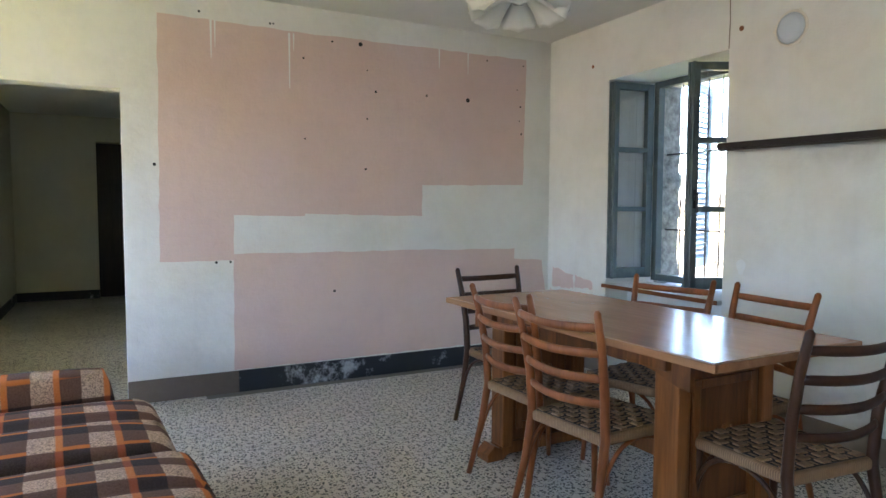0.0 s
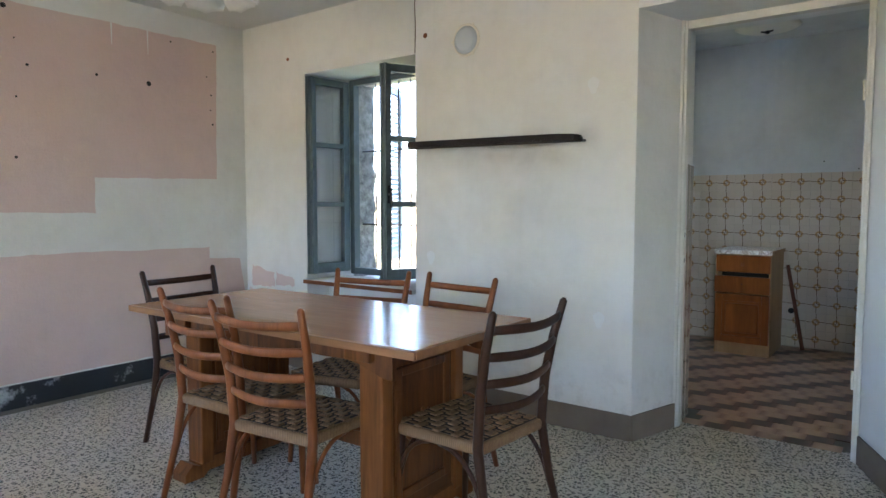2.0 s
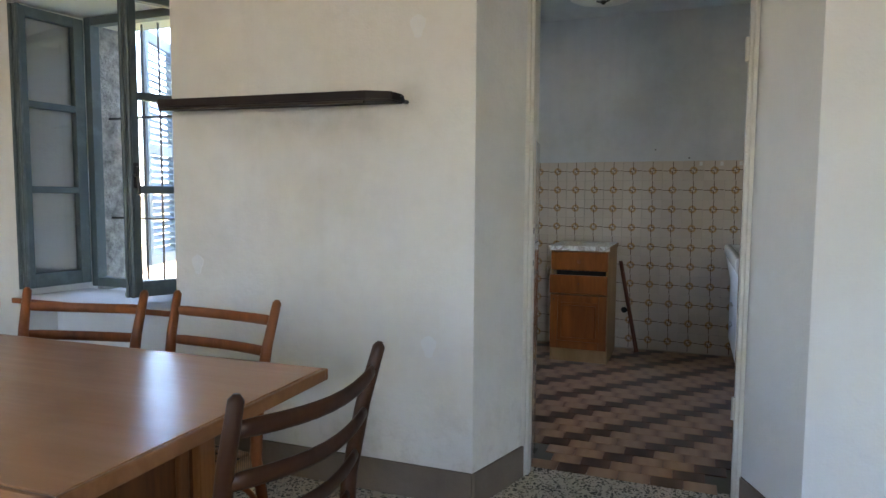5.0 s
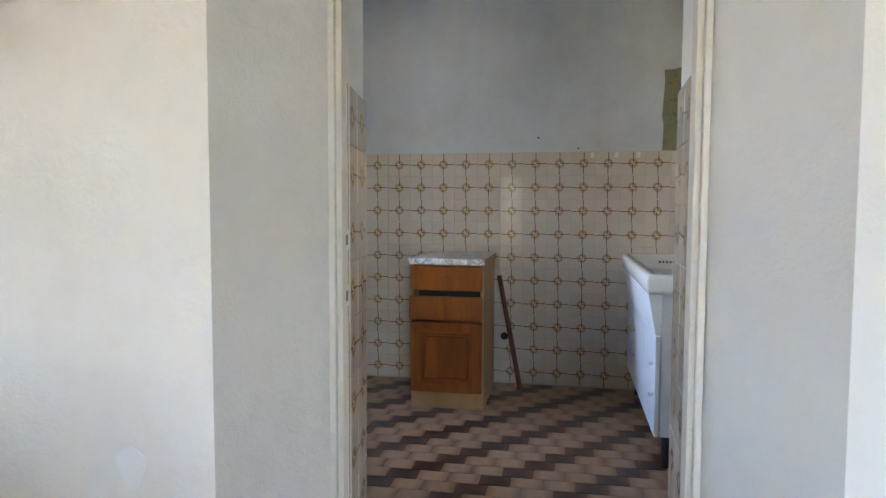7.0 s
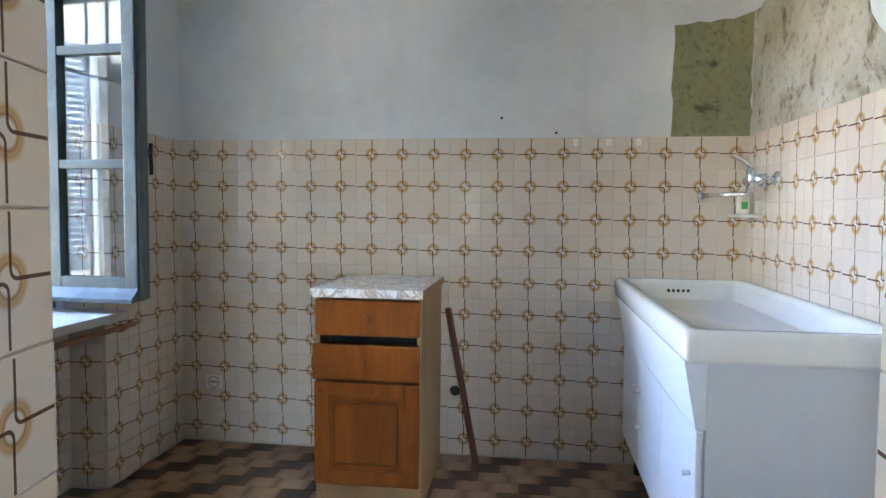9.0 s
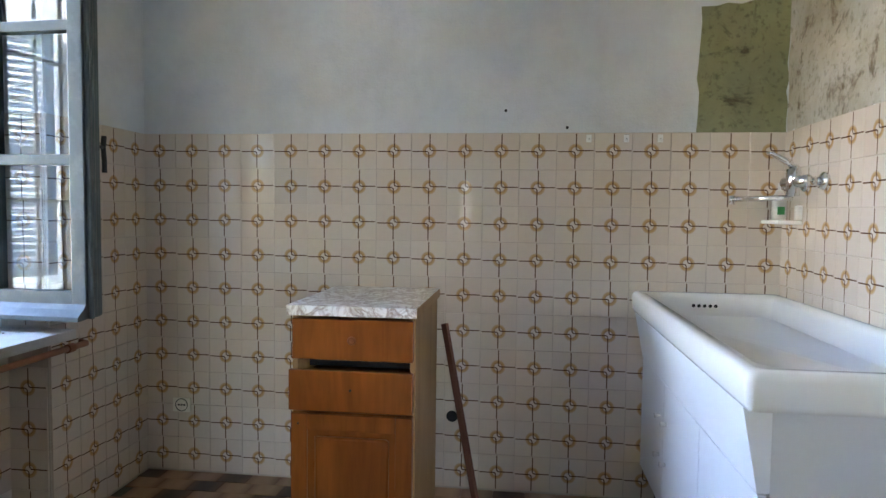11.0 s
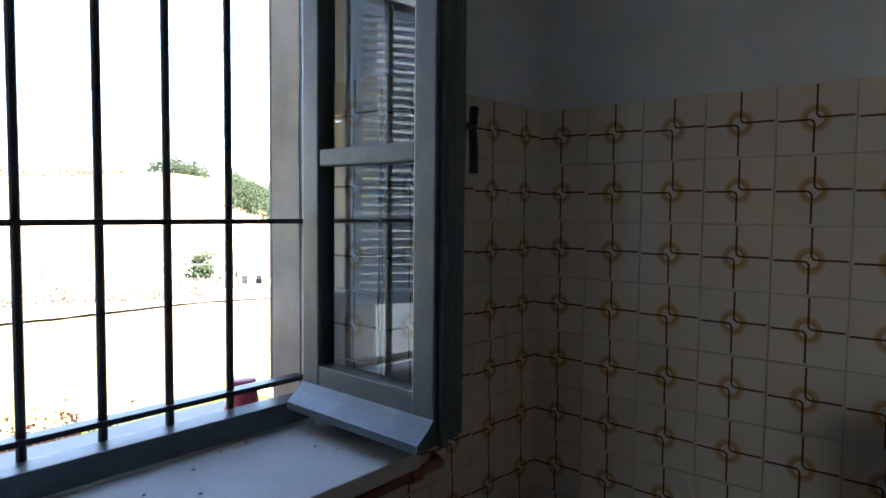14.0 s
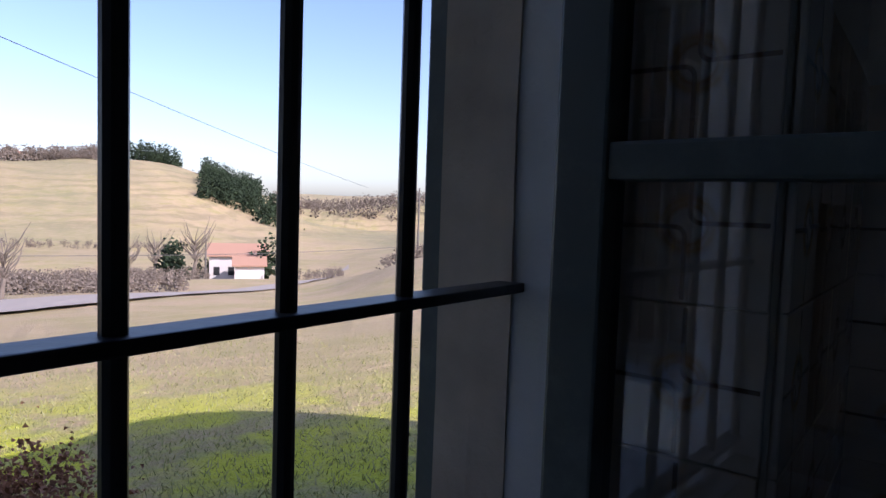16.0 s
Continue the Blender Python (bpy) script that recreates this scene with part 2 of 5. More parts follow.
def floor_tile():
    """Tan clay floor tile that darkens to red-brown at its ends."""
    k = Mat("tan_clay_floor_tile", 0.35)
    n = k.noise(26, 5)
    c = k.mix(n, (0.38, 0.215, 0.115), (0.50, 0.31, 0.18))
    c = k.mix(k.math("MULTIPLY", k.random(), 0.3), c, (0.33, 0.21, 0.13))
    x = k.xyz()[1]
    end = k.ramp(k.math("ADD", k.math("MULTIPLY", k.math("ABSOLUTE", x), 12.0), k.math("MULTIPLY", n, 0.12)), [(0.42, 0.0), (0.95, 1.0)])
    c = k.mix(k.math("MULTIPLY", end, 0.7), c, (0.17, 0.065, 0.04))
    return k.done(c, n, 0.0008)


def floor_tile_dark():
    k = Mat("dark_brown_clay_floor_tile", 0.35)
    n = k.noise(26, 5)
    c = k.mix(n, (0.042, 0.02, 0.013), (0.08, 0.038, 0.024))
    x = k.xyz()[1]
    end = k.ramp(k.math("ADD", k.math("MULTIPLY", k.math("ABSOLUTE", x), 12.0), k.math("MULTIPLY", n, 0.12)), [(0.35, 0.0), (0.95, 1.0)])
    c = k.mix(k.math("MULTIPLY", end, 0.8), c, (0.19, 0.08, 0.048))
    return k.done(c, n, 0.0008)


M_FTILE, M_FDARK = floor_tile(), floor_tile_dark()
M_CHAIR = wood("honey_brown_varnished_wood", (0.12, 0.034, 0.009), (0.26, 0.083, 0.023), (9, 9, 1.2), 0.44)
M_CHAIRD = wood("dark_brown_varnished_wood", (0.026, 0.009, 0.004), (0.06, 0.022, 0.009), (9, 9, 1.2), 0.42)
M_TABLE = wood("table_brown_wood", (0.045, 0.013, 0.003), (0.21, 0.072, 0.017), (10, 10, 1.2), 0.42)
M_POST = wood("table_post_wood", (0.075, 0.022, 0.005), (0.27, 0.10, 0.026), (14, 14, 1.0), 0.4)
M_TABLETOP = wood("table_top_veneer", (0.40, 0.21, 0.115), (0.45, 0.245, 0.14), (10, 0.8, 10), 0.22)
M_CAB = wood("orange_brown_cabinet_wood", (0.145, 0.036, 0.005), (0.27, 0.08, 0.011), (9, 9, 1.3), 0.35)
M_EDGE = wood("pale_edge_band_wood", (0.20, 0.088, 0.034), (0.31, 0.15, 0.066), (9, 1.2, 9), 0.4)
M_PLY = wood("raw_plywood_side", (0.26, 0.145, 0.06), (0.38, 0.23, 0.105), (6, 6, 1.0), 0.6)
M_STICK = wood("red_brown_batten", (0.13, 0.05, 0.03), (0.22, 0.095, 0.06), (12, 12, 1.2), 0.5)
M_SHELF = wood("blackened_shelf_wood", (0.012, 0.008, 0.008), (0.022, 0.013, 0.012), (8, 1.2, 8), 0.62)
M_DOORD = wood("dark_hall_door_wood", (0.02, 0.014, 0.01), (0.045, 0.03, 0.02), (8, 8, 1.0), 0.5)
M_FRAME = paint("blue_grey_window_paint", (0.075, 0.100, 0.104), (0.24, 0.28, 0.285), 0.4)
M_SHUT = paint("pale_blue_shutter_paint", (0.22, 0.30, 0.38), (0.36, 0.42, 0.46), 0.5)
M_IRON = paint("black_iron_bar_paint", (0.02, 0.021, 0.024), (0.07, 0.06, 0.05), 0.4)
M_DOORFR = paint("cream_door_frame_paint", (0.62, 0.60, 0.54), (0.42, 0.37, 0.29), 0.5)
M_WHITE = plain("white_laminate", (0.76, 0.77, 0.78), 0.34, 0, 0.03, False)
M_GREYL = plain("grey_white_side_panel", (0.62, 0.62, 0.62), 0.4, 0, 0.05)
M_CERAM = plain("white_ceramic", (0.80, 0.79, 0.76), 0.14, 0, 0.04, False)
M_CHROME = plain("chrome", (0.75, 0.76, 0.78), 0.12, 1.0, 0.05)
M_DARKMET = plain("dark_metal", (0.03, 0.03, 0.032), 0.4, 0.6)
M_COPPER = paint("rusty_pipe_paint", (0.30, 0.115, 0.055), (0.16, 0.06, 0.035), 0.5)
M_RED = plain("pink_red_plastic", (0.62, 0.09, 0.12), 0.4, 0, 0.06)
M_PLAST = plain("ivory_plastic", (0.70, 0.66, 0.57), 0.35, 0, 0.05)
M_SLOT = plain("grey_lock_slot", (0.16, 0.155, 0.15), 0.5, 0.3)
# shade inside holes, gaps and far panes is put into this black
M_BLACK = plain("black_hole", (0.012, 0.012, 0.012), 0.7)
M_SHADE = plain("white_glass_shade", (0.78, 0.76, 0.72), 0.3, 0, 0.06)


def marble():
    k = Mat("marbled_white_laminate", 0.3)
    v = k.scaled(1, 1, 1)
    n = k.math("ABSOLUTE", k.math("SUBTRACT", k.noise(9, 5, 0.6, v, 1.6), 0.5))
    m = k.math("ABSOLUTE", k.math("SUBTRACT", k.noise(4.5, 6, 0.6, v, 2.2), 0.5))
    c = k.ramp(n, [(0.0, (0.34, 0.25, 0.20)), (0.03, (0.62, 0.56, 0.50)), (0.08, (0.82, 0.80, 0.76))])
    c = k.mix(k.ramp(m, [(0.0, 0.55), (0.03, 0.0)]), c, (0.38, 0.30, 0.25))
    return k.done(c, n, 0.0002)


M_MARBLE = marble()
M_SILL = plaster("worn_marble_sill", (0.58, 0.57, 0.54), (0.36, 0.34, 0.30), 0.7)


def stone():
    k = Mat("rough_grey_stone", 0.9)
    n = k.noise(16, 8, 0.7)
    c = k.ramp(n, [(0.3, (0.10, 0.10, 0.095)), (0.5, (0.26, 0.255, 0.24)), (0.72, (0.44, 0.43, 0.40))])
    return k.done(c, k.math("ADD", n, k.noise(60, 5)), 0.02)


M_STONE = stone()


def rope():
    k = Mat("woven_seagrass_cord", 0.75)
    n = k.noise(60, 4)
    w = k.noise(7, 4)
    c = k.mix(n, (0.13, 0.062, 0.022), (0.34, 0.20, 0.09))
    c = k.mix(k.math("MULTIPLY", w, 0.35), c, (0.25, 0.145, 0.065))
    x, y, _ = k.xyz()
    cord = k.math("SINE", k.math("MULTIPLY", k.math("ADD", k.math("ADD", x, y), k.math("MULTIPLY", n, 0.003)), 780.0))
    c = k.mix(k.ramp(cord, [(0.1, 0.55), (0.6, 0.0)]), c, (0.06, 0.032, 0.016))
    s = k.noise(1, 2, 0.5, k.scaled(260, 260, 260))
    return k.done(c, s, 0.0012)


M_ROPE = rope()
# near-black colour for the shade in the gaps of the weave
M_SEATGAP = plain("dark_seat_gap_shadow", (0.022, 0.013, 0.009), 0.9, 0, 0.35)


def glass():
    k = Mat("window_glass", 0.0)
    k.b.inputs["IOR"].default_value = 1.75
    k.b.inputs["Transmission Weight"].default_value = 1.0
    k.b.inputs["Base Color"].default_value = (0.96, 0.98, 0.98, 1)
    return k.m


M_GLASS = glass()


def plaid():
    """Brown, orange and cream plaid upholstery, bands along the object's x and y."""
    k = Mat("plaid_upholstery", 0.9)
    x, y, z = k.xyz()
    yz = k.math("SUBTRACT", y, z)

    def band(v, per, stops):
        f = k.math("FRACT", k.math("ADD", k.math("DIVIDE", v, per), 20.13))
        return k.ramp(f, stops)

    cream, orange, brown, dark = (0.58, 0.405, 0.29), (0.56, 0.15, 0.015), (0.085, 0.03, 0.016), (0.016, 0.008, 0.007)
    wob = k.math("MULTIPLY", k.math("SUBTRACT", k.noise(7, 3), 0.5), 0.012)
    xs, ys = k.math("ADD", x, wob), k.math("ADD", yz, wob)
    bx = band(xs, 0.175, [(0.0, 0.0), (0.40, 0.0), (0.42, 1.0), (0.84, 1.0), (0.86, 0.0)])
    by = band(ys, 0.17, [(0.0, 0.0), (0.36, 0.0), (0.38, 1.0), (0.78, 1.0), (0.80, 0.0)])
    ox = band(xs, 0.175, [(0.0, 0.0), (0.28, 0.0), (0.31, 1.0), (0.41, 1.0), (0.43, 0.0), (0.9, 0.0)])
    oy = band(ys, 0.17, [(0.0, 0.0), (0.78, 0.0), (0.80, 1.0), (0.87, 1.0), (0.90, 0.0)])
    c = k.mix(k.ramp(k.noise(150, 3), [(0.42, 0.0), (0.62, 0.85)]), cream, (0.17, 0.11, 0.085))
    c = k.mix(k.math("MULTIPLY", by, 0.92), c, brown)
    c = k.mix(k.math("MULTIPLY", bx, 0.92), c, brown)
    c = k.mix(k.math("MULTIPLY", k.math("MULTIPLY", bx, by), 0.9), c, dark)
    c = k.mix(k.math("MULTIPLY", k.math("MAXIMUM", ox, k.math("MULTIPLY", oy, bx)), 0.9), c, k.mix(by, orange, (0.30, 0.06, 0.012)))
    wv = k.noise(1, 2, 0.5, k.scaled(240, 240, 240))
    c = k.mix(k.ramp(wv, [(0.45, 0.0), (0.62, 0.15)]), c, k.mix(0.2, c, (0.55, 0.42, 0.34)))
    return k.done(c, wv, 0.002)


M_PLAID = plaid()


# ---- geometry helpers ----
def part(name, bm, material, parent=None, label="", smooth=False):
    me = bpy.data.meshes.new(name)
    bm.normal_update()
    bm.to_mesh(me)
    bm.free()
    for mt in (material if isinstance(material, (list, tuple)) else [material]):
        me.materials.append(mt)
    if smooth:
        for p in me.polygons:
            p.use_smooth = True
    ob = new(name, me)
    if parent is not None:
        ob.parent = parent
    if label:
        ob["label"] = label
    return ob


def thing(name, label, category, m=None, group="", kind=""):
    ob = new(name)
    ob.empty_display_size = 0.1
    if m is not None:
        ob.matrix_world = m
    return tagged(ob, label, category, group, kind)


def structure(name, bm, material, label, category):
    return tagged(part(name, bm, material), label, category, "", "structure")


def B():
    return bmesh.new()


def box(bm, x0, x1, y0, y1, z0, z1, bev=0.0, seg=2, m=None):
    g = bmesh.ops.create_cube(bm, size=1.0)["verts"]
    for v in g:
        v.co = Vector(((x0 + x1) / 2 + v.co.x * (x1 - x0), (y0 + y1) / 2 + v.co.y * (y1 - y0), (z0 + z1) / 2 + v.co.z * (z1 - z0)))
    out = list(g)
    if bev > 0:
        es = list({e for v in g for e in v.link_edges})
        r = bmesh.ops.bevel(bm, geom=es, offset=bev, segments=seg, affect="EDGES", profile=0.6)
        out = r["verts"]
        seen = set(out)
        for f in r["faces"]:
            seen |= set(f.verts)
        out = list({v for s in seen for f in s.link_faces for v in f.verts})
    if m is not None:
        bmesh.ops.transform(bm, matrix=m, verts=list(set(out)))
    return bm


def prism(bm, pts, z0, z1):
    """An upright prism over a plan polygon."""
    lo = [bm.verts.new((x, y, z0)) for x, y in pts]
    hi = [bm.verts.new((x, y, z1)) for x, y in pts]
    n = len(pts)
    bm.faces.new(lo[::-1])
    bm.faces.new(hi)
    for i in range(n):
        bm.faces.new((lo[i], lo[(i + 1) % n], hi[(i + 1) % n], hi[i]))
    bmesh.ops.recalc_face_normals(bm, faces=bm.faces[:])
    return bm


def tube(bm, pts, radii, sides=10, squash=None):
    """A tapered tube along points; squash scales it across (side, up)."""
    pts = [Vector(p) for p in pts]
    if isinstance(radii, (int, float)):
        radii = [radii] * len(pts)
    rings = []
    prev = None
    for i, p in enumerate(pts):
        d = (pts[min(i + 1, len(pts) - 1)] - pts[max(i - 1, 0)]).normalized()
        a = (prev if prev is not None else (Vector((0, 0, 1)) if abs(d.z) < 0.9 else Vector((1, 0, 0))))
        side = d.cross(a).normalized()
        up = side.cross(d).normalized()
        prev = up
        s, u = squash or (1, 1)
        rings.append([bm.verts.new(p + radii[i] * (side * (math.cos(q) * s) + up * (math.sin(q) * u))) for q in [2 * math.pi * j / sides for j in range(sides)]])
    for a, b in zip(rings, rings[1:]):
        for j in range(sides):
            bm.faces.new((a[j], a[(j + 1) % sides], b[(j + 1) % sides], b[j]))
    bm.faces.new(rings[0][::-1])
    bm.faces.new(rings[-1])
    bmesh.ops.recalc_face_normals(bm, faces=bm.faces[:])
    return bm


def lathe(bm, profile, sides=20, centre=(0, 0, 0)):
    c = Vector(centre)
    rings = [[bm.verts.new(c + Vector((r * math.cos(2 * math.pi * j / sides), r * math.sin(2 * math.pi * j / sides), z))) for j in range(sides)] for r, z in profile]
    for a, b in zip(rings, rings[1:]):
        for j in range(sides):
            bm.faces.new((a[j], a[(j + 1) % sides], b[(j + 1) % sides], b[j]))
    bmesh.ops.recalc_face_normals(bm, faces=bm.faces[:])
    return bm


def arc(p0, p1, p2, n=8):
    """Points of a quadratic curve."""
    a, b, c = Vector(p0), Vector(p1), Vector(p2)
    return [a * (1 - s) ** 2 + b * 2 * s * (1 - s) + c * s * s for s in [i / n for i in range(n + 1)]]


def slab(bm, pts, axis_off):
    """A thin plate over a closed outline of 3D points, pushed out by axis_off."""
    lo = [bm.verts.new(p) for p in pts]
    hi = [bm.verts.new(Vector(p) + Vector(axis_off)) for p in pts]
    n = len(pts)
    bm.faces.new(lo[::-1])
    bm.faces.new(hi)
    for i in range(n):
        bm.faces.new((lo[i], lo[(i + 1) % n], hi[(i + 1) % n], hi[i]))
    bmesh.ops.recalc_face_normals(bm, faces=bm.faces[:])
    return bm


def rugged(pts, step=0.09, amp=0.006, seed=1):
    """Breaks a closed outline of 2D points into short, slightly wavering steps."""
    rnd = random.Random(seed)
    out = []
    for (x0, y0), (x1, y1) in zip(pts, pts[1:] + pts[:1]):
        n = max(1, int(math.hypot(x1 - x0, y1 - y0) / step))
        for i in range(n):
            s = i / n
            out.append((x0 + (x1 - x0) * s + (rnd.uniform(-amp, amp) if i else 0), y0 + (y1 - y0) * s + (rnd.uniform(-amp, amp) if i else 0)))
    return out


# ---- the house: walls, floors, ceilings ----
H = 2.61            # dining ceiling
HK = 2.66           # kitchen ceiling
EX, NY = 3.43, 4.29  # dining east and north faces
KX, KN, KS = 6.5, 2.2, -0.487  # kitchen back wall, window wall and sink wall faces
KW = 4.13           # kitchen side of the wall between the rooms

# dining east wall with window niche and splayed passage
bm = B()
prism(bm, [(EX, NY), (4.13, NY), (4.13, 3.60), (3.86, 3.60), (3.86, 3.52), (3.80, 3.52), (EX, 3.575)], 0.0, H + 0.1)
prism(bm, [(EX, 2.535), (3.80, 2.60), (3.86, 2.60), (3.86, 2.56), (4.13, 2.56), (4.13, 2.2), (4.13, 1.012), (3.862, 0.97), (3.80, 0.983), (EX, 1.095)], 0.0, H + 0.1)
structure("wall_east", bm, plaster("sooty_cream_plaster", (0.70, 0.69, 0.66), (0.57, 0.545, 0.485), 0.75, soot), "cream plaster wall with stains beside the passage", "wall")
bm = B()
prism(bm, [(EX, 2.535), (EX, 3.575), (3.80, 3.52), (3.86, 3.60), (4.13, 3.60), (4.13, 2.56), (3.86, 2.56), (3.80, 2.60)], 2.185, H + 0.1)
structure("wall_east_window_lintel", bm, M_WALL, "cream plaster over the window niche", "wall")
bm = B()
prism(bm, [(3.62, 2.57), (3.62, 3.546), (3.80, 3.52), (3.86, 3.60), (4.13, 3.60), (4.13, 2.56), (3.86, 2.56), (3.80, 2.60)], 0.0, 0.655)
structure("wall_east_under_window", bm, M_REVEAL, "peeling plaster panel under the window sill", "wall")
bm = B()
prism(bm, [(EX, -0.035), (3.80, 0.118), (3.862, 0.138), (4.13, 0.126), (4.13, -0.6), (EX, -0.6)], 0.0, H + 0.1)
box(bm, EX, 4.13, -2.0, -0.6, 0, H + 0.1)
structure("wall_east_south", bm, M_REVEAL, "white plaster wall beside the kitchen passage", "wall")
bm = B()
prism(bm, [(EX, -0.035), (3.80, 0.118), (3.862, 0.138), (4.13, 0.126), (4.13, 1.012), (3.862, 0.97), (3.80, 0.983), (EX, 1.095)], 2.215, H + 0.1)
structure("wall_east_passage_lintel", bm, M_REVEAL, "plaster over the kitchen passage", "wall")

# dining north wall with the hall opening
bm = B()
box(bm, 0.215, EX, NY, NY + 0.14, 0, H + 0.1)
box(bm, -2.0, -0.70, NY, NY + 0.14, 0, H + 0.1)
box(bm, -0.70, 0.215, NY, NY + 0.14, 1.96, H + 0.1)
wall_north = structure("wall_north", bm, M_WALL, "cream wall with old pink paint patches", "wall")


def patch(pts, seed, mat=M_PINK, off=0.003):
    bm = B()
    slab(bm, [Vector((x, NY, z)) for x, z in rugged(pts, 0.07, 0.0045, seed)], (0, -off, 0))
    return bm


part("pink_paint_patch", patch([(0.429, 2.443), (1.36, 2.432), (3.183, 2.443), (3.163, 1.432), (2.249, 1.414), (2.249, 1.179), (1.349, 1.199), (1.345, 1.182), (0.869, 1.189), (0.866, 0.888), (0.414, 0.893)], 3), M_PINK, wall_north, "faded pink paint patch")
part("pink_paint_patch", patch([(0.867, 0.93), (2.0, 0.925), (3.086, 0.913), (3.084, 0.83), (3.36, 0.81), (3.40, 0.55), (3.41, 0.16), (0.858, 0.15)], 5), M_PINK, wall_north, "faded pink paint patch")
bm = B()
box(bm, -2.0, -0.70, NY - 0.01, NY, 0, 0.145)
box(bm, 0.215, 0.885, NY - 0.01, NY, 0, 0.145)
structure("baseboard_north", bm, M_SKIRT, "grey-brown painted skirting band", "skirting")
bm = B()
box(bm, 0.885, EX, NY - 0.012, NY, 0, 0.145)
structure("baseboard_black", bm, M_BLACKSK, "chipped black skirting with plaster smears", "skirting")
bm = B()
for (x0, y0), (x1, y1) in (((EX, 2.535), (EX, 1.095)), ((EX, 1.095), (3.795, 0.985)), ((3.795, 0.116), (EX, -0.035)), ((EX, -0.035), (EX, -2.0)), ((EX, NY), (EX, 3.575))):
    d = Vector((x1 - x0, y1 - y0, 0)).normalized()
    nrm = Vector((d.y, -d.x, 0)) * 0.012
    o = d * 0.0125
    slab(bm, [Vector((x0, y0, 0)) - o * 0, Vector((x1, y1, 0)), Vector((x1, y1, 0.135)), Vector((x0, y0, 0.135))], nrm)
structure("baseboard_east", bm, M_SKIRT, "grey-brown painted skirting band", "skirting")

# unseen west and south walls that close the dining room; the openings are added
bm = B()
for y0, y1, z0, z1 in ((-2.15, -1.9, 0, H + 0.1), (-0.7, 2.6, 0, H + 0.1), (3.8, NY + 0.14, 0, H + 0.1), (-1.9, -0.7, 0, 0.8), (-1.9, -0.7, 2.2, H + 0.1), (2.6, 3.8, 0, 0.8), (2.6, 3.8, 2.2, H + 0.1)):
    box(bm, -2.15, -2.0, y0, y1, z0, z1)
structure("wall_west", bm, M_WALL, "plain cream plaster wall with two added openings", "wall")
bm = B()
box(bm, -2.0, EX + 0.7, -2.15, -2.0, 0, H + 0.1)
structure("wall_south", bm, M_WALL, "plain cream plaster wall", "wall")
# low roof over both blocks, unseen, its outline made up to shape the shadow
bm = B()
slab(bm, [Vector((x, -2.5, z)) for x, z in ((-2.5, 2.80), (7.0, 2.80), (7.0, 1.0), (11.3, 1.0), (11.4, 1.7), (10.9, 2.7), (10.4, 3.25), (9.9, 3.55), (9.2, 3.7), (8.6, 3.55), (6.0, 3.5), (-2.5, 3.5))], (0, 5.4, 0))
slab(bm, [Vector((-2.5, 3.0, 2.80)), Vector((-2.5, 10.5, 2.80)), Vector((-2.5, 10.5, 3.0)), Vector((-2.5, 3.0, 3.45))], (6.95, 0, 0))
structure("roof", bm, M_EXT, "unseen roof over the house, outline made up for its shadow", "roof")
# wing added out of view to carry the house shadow further east
bm = B()
box(bm, KX + 0.31, 10.9, -2.2, 2.6, -1.5, 1.1)
structure("wall_next_wing", bm, M_EXT, "plain rendered wing, added out of view for its shadow", "wall")
bm = B()
box(bm, -2.15, 4.13, -2.15, NY + 0.14, H + 0.0, H + 0.12)
structure("ceiling", bm, M_CEIL, "uneven off-white plaster ceiling", "ceiling")

# hall behind the opening
bm = B()
# the gap at y 5.3 to 6.1 is added, unseen, for the fill lamp
for y0, y1, z0, z1 in ((NY + 0.14, 5.3, 0, 2.45), (6.1, 10.0, 0, 2.45), (5.3, 6.1, 0, 0.95), (5.3, 6.1, 2.05, 2.45)):
    box(bm, -1.1, -0.96, y0, y1, z0, z1)
structure("wall_hall_west", bm, M_HALL, "dim yellowed plaster hall wall", "wall")
bm = B()
box(bm, 0.75, 0.9, NY + 0.14, 10.0, 0, 2.45)
structure("wall_hall_east", bm, M_HALL, "dim yellowed plaster hall wall", "wall")
bm = B()
box(bm, -1.1, 0.0, 9.8, 10.0, 0, 2.45)
box(bm, 0.0, 0.9, 9.8, 10.0, 2.12, 2.45)
box(bm, 0.0, 0.9, 10.0, 10.12, 0, 2.45)
structure("wall_hall_north", bm, M_HALL, "dim yellowed hall end wall", "wall")
bm = B()
box(bm, -1.1, 0.9, NY + 0.14, 10.12, 2.45, 2.55)
structure("ceiling_hall", bm, M_CEIL, "dim hall ceiling", "ceiling")
bm = B()
box(bm, -0.96, -0.95, NY + 0.14, 9.8, 0, 0.12)
box(bm, -0.95, 0.0, 9.79, 9.8, 0, 0.12)
structure("baseboard_hall", bm, M_BLACKSK, "black painted hall skirting", "skirting")
bm = B()
box(bm, 0.0, 0.75, 9.93, 9.97, 0, 2.11, 0.004)
door = structure("door_hall", bm, M_DOORD, "closed dark wooden hall door", "door")

# kitchen shell
bm = B()
box(bm, KX, KX + 0.3, KS - 0.3, 2.6, -0.4, HK + 0.1)
structure("wall_kitchen_east", bm, M_WALLK, "pale blue-grey plaster above patterned tiles", "wall")
bm = B()
box(bm, KW, KX, KS - 0.3, KS, -0.4, HK + 0.1)
structure("wall_kitchen_south", bm, M_WALLK, "pale plaster wall above the sink", "wall")
bm = B()
WX0, WX1 = 5.00, 5.893
box(bm, 4.13, WX0, KN, 2.6, -0.4, HK + 0.1)
box(bm, WX1, KX, KN, 2.570, -0.4, HK + 0.1)
box(bm, WX0, WX1, KN, 2.6, 2.34, HK + 0.1)
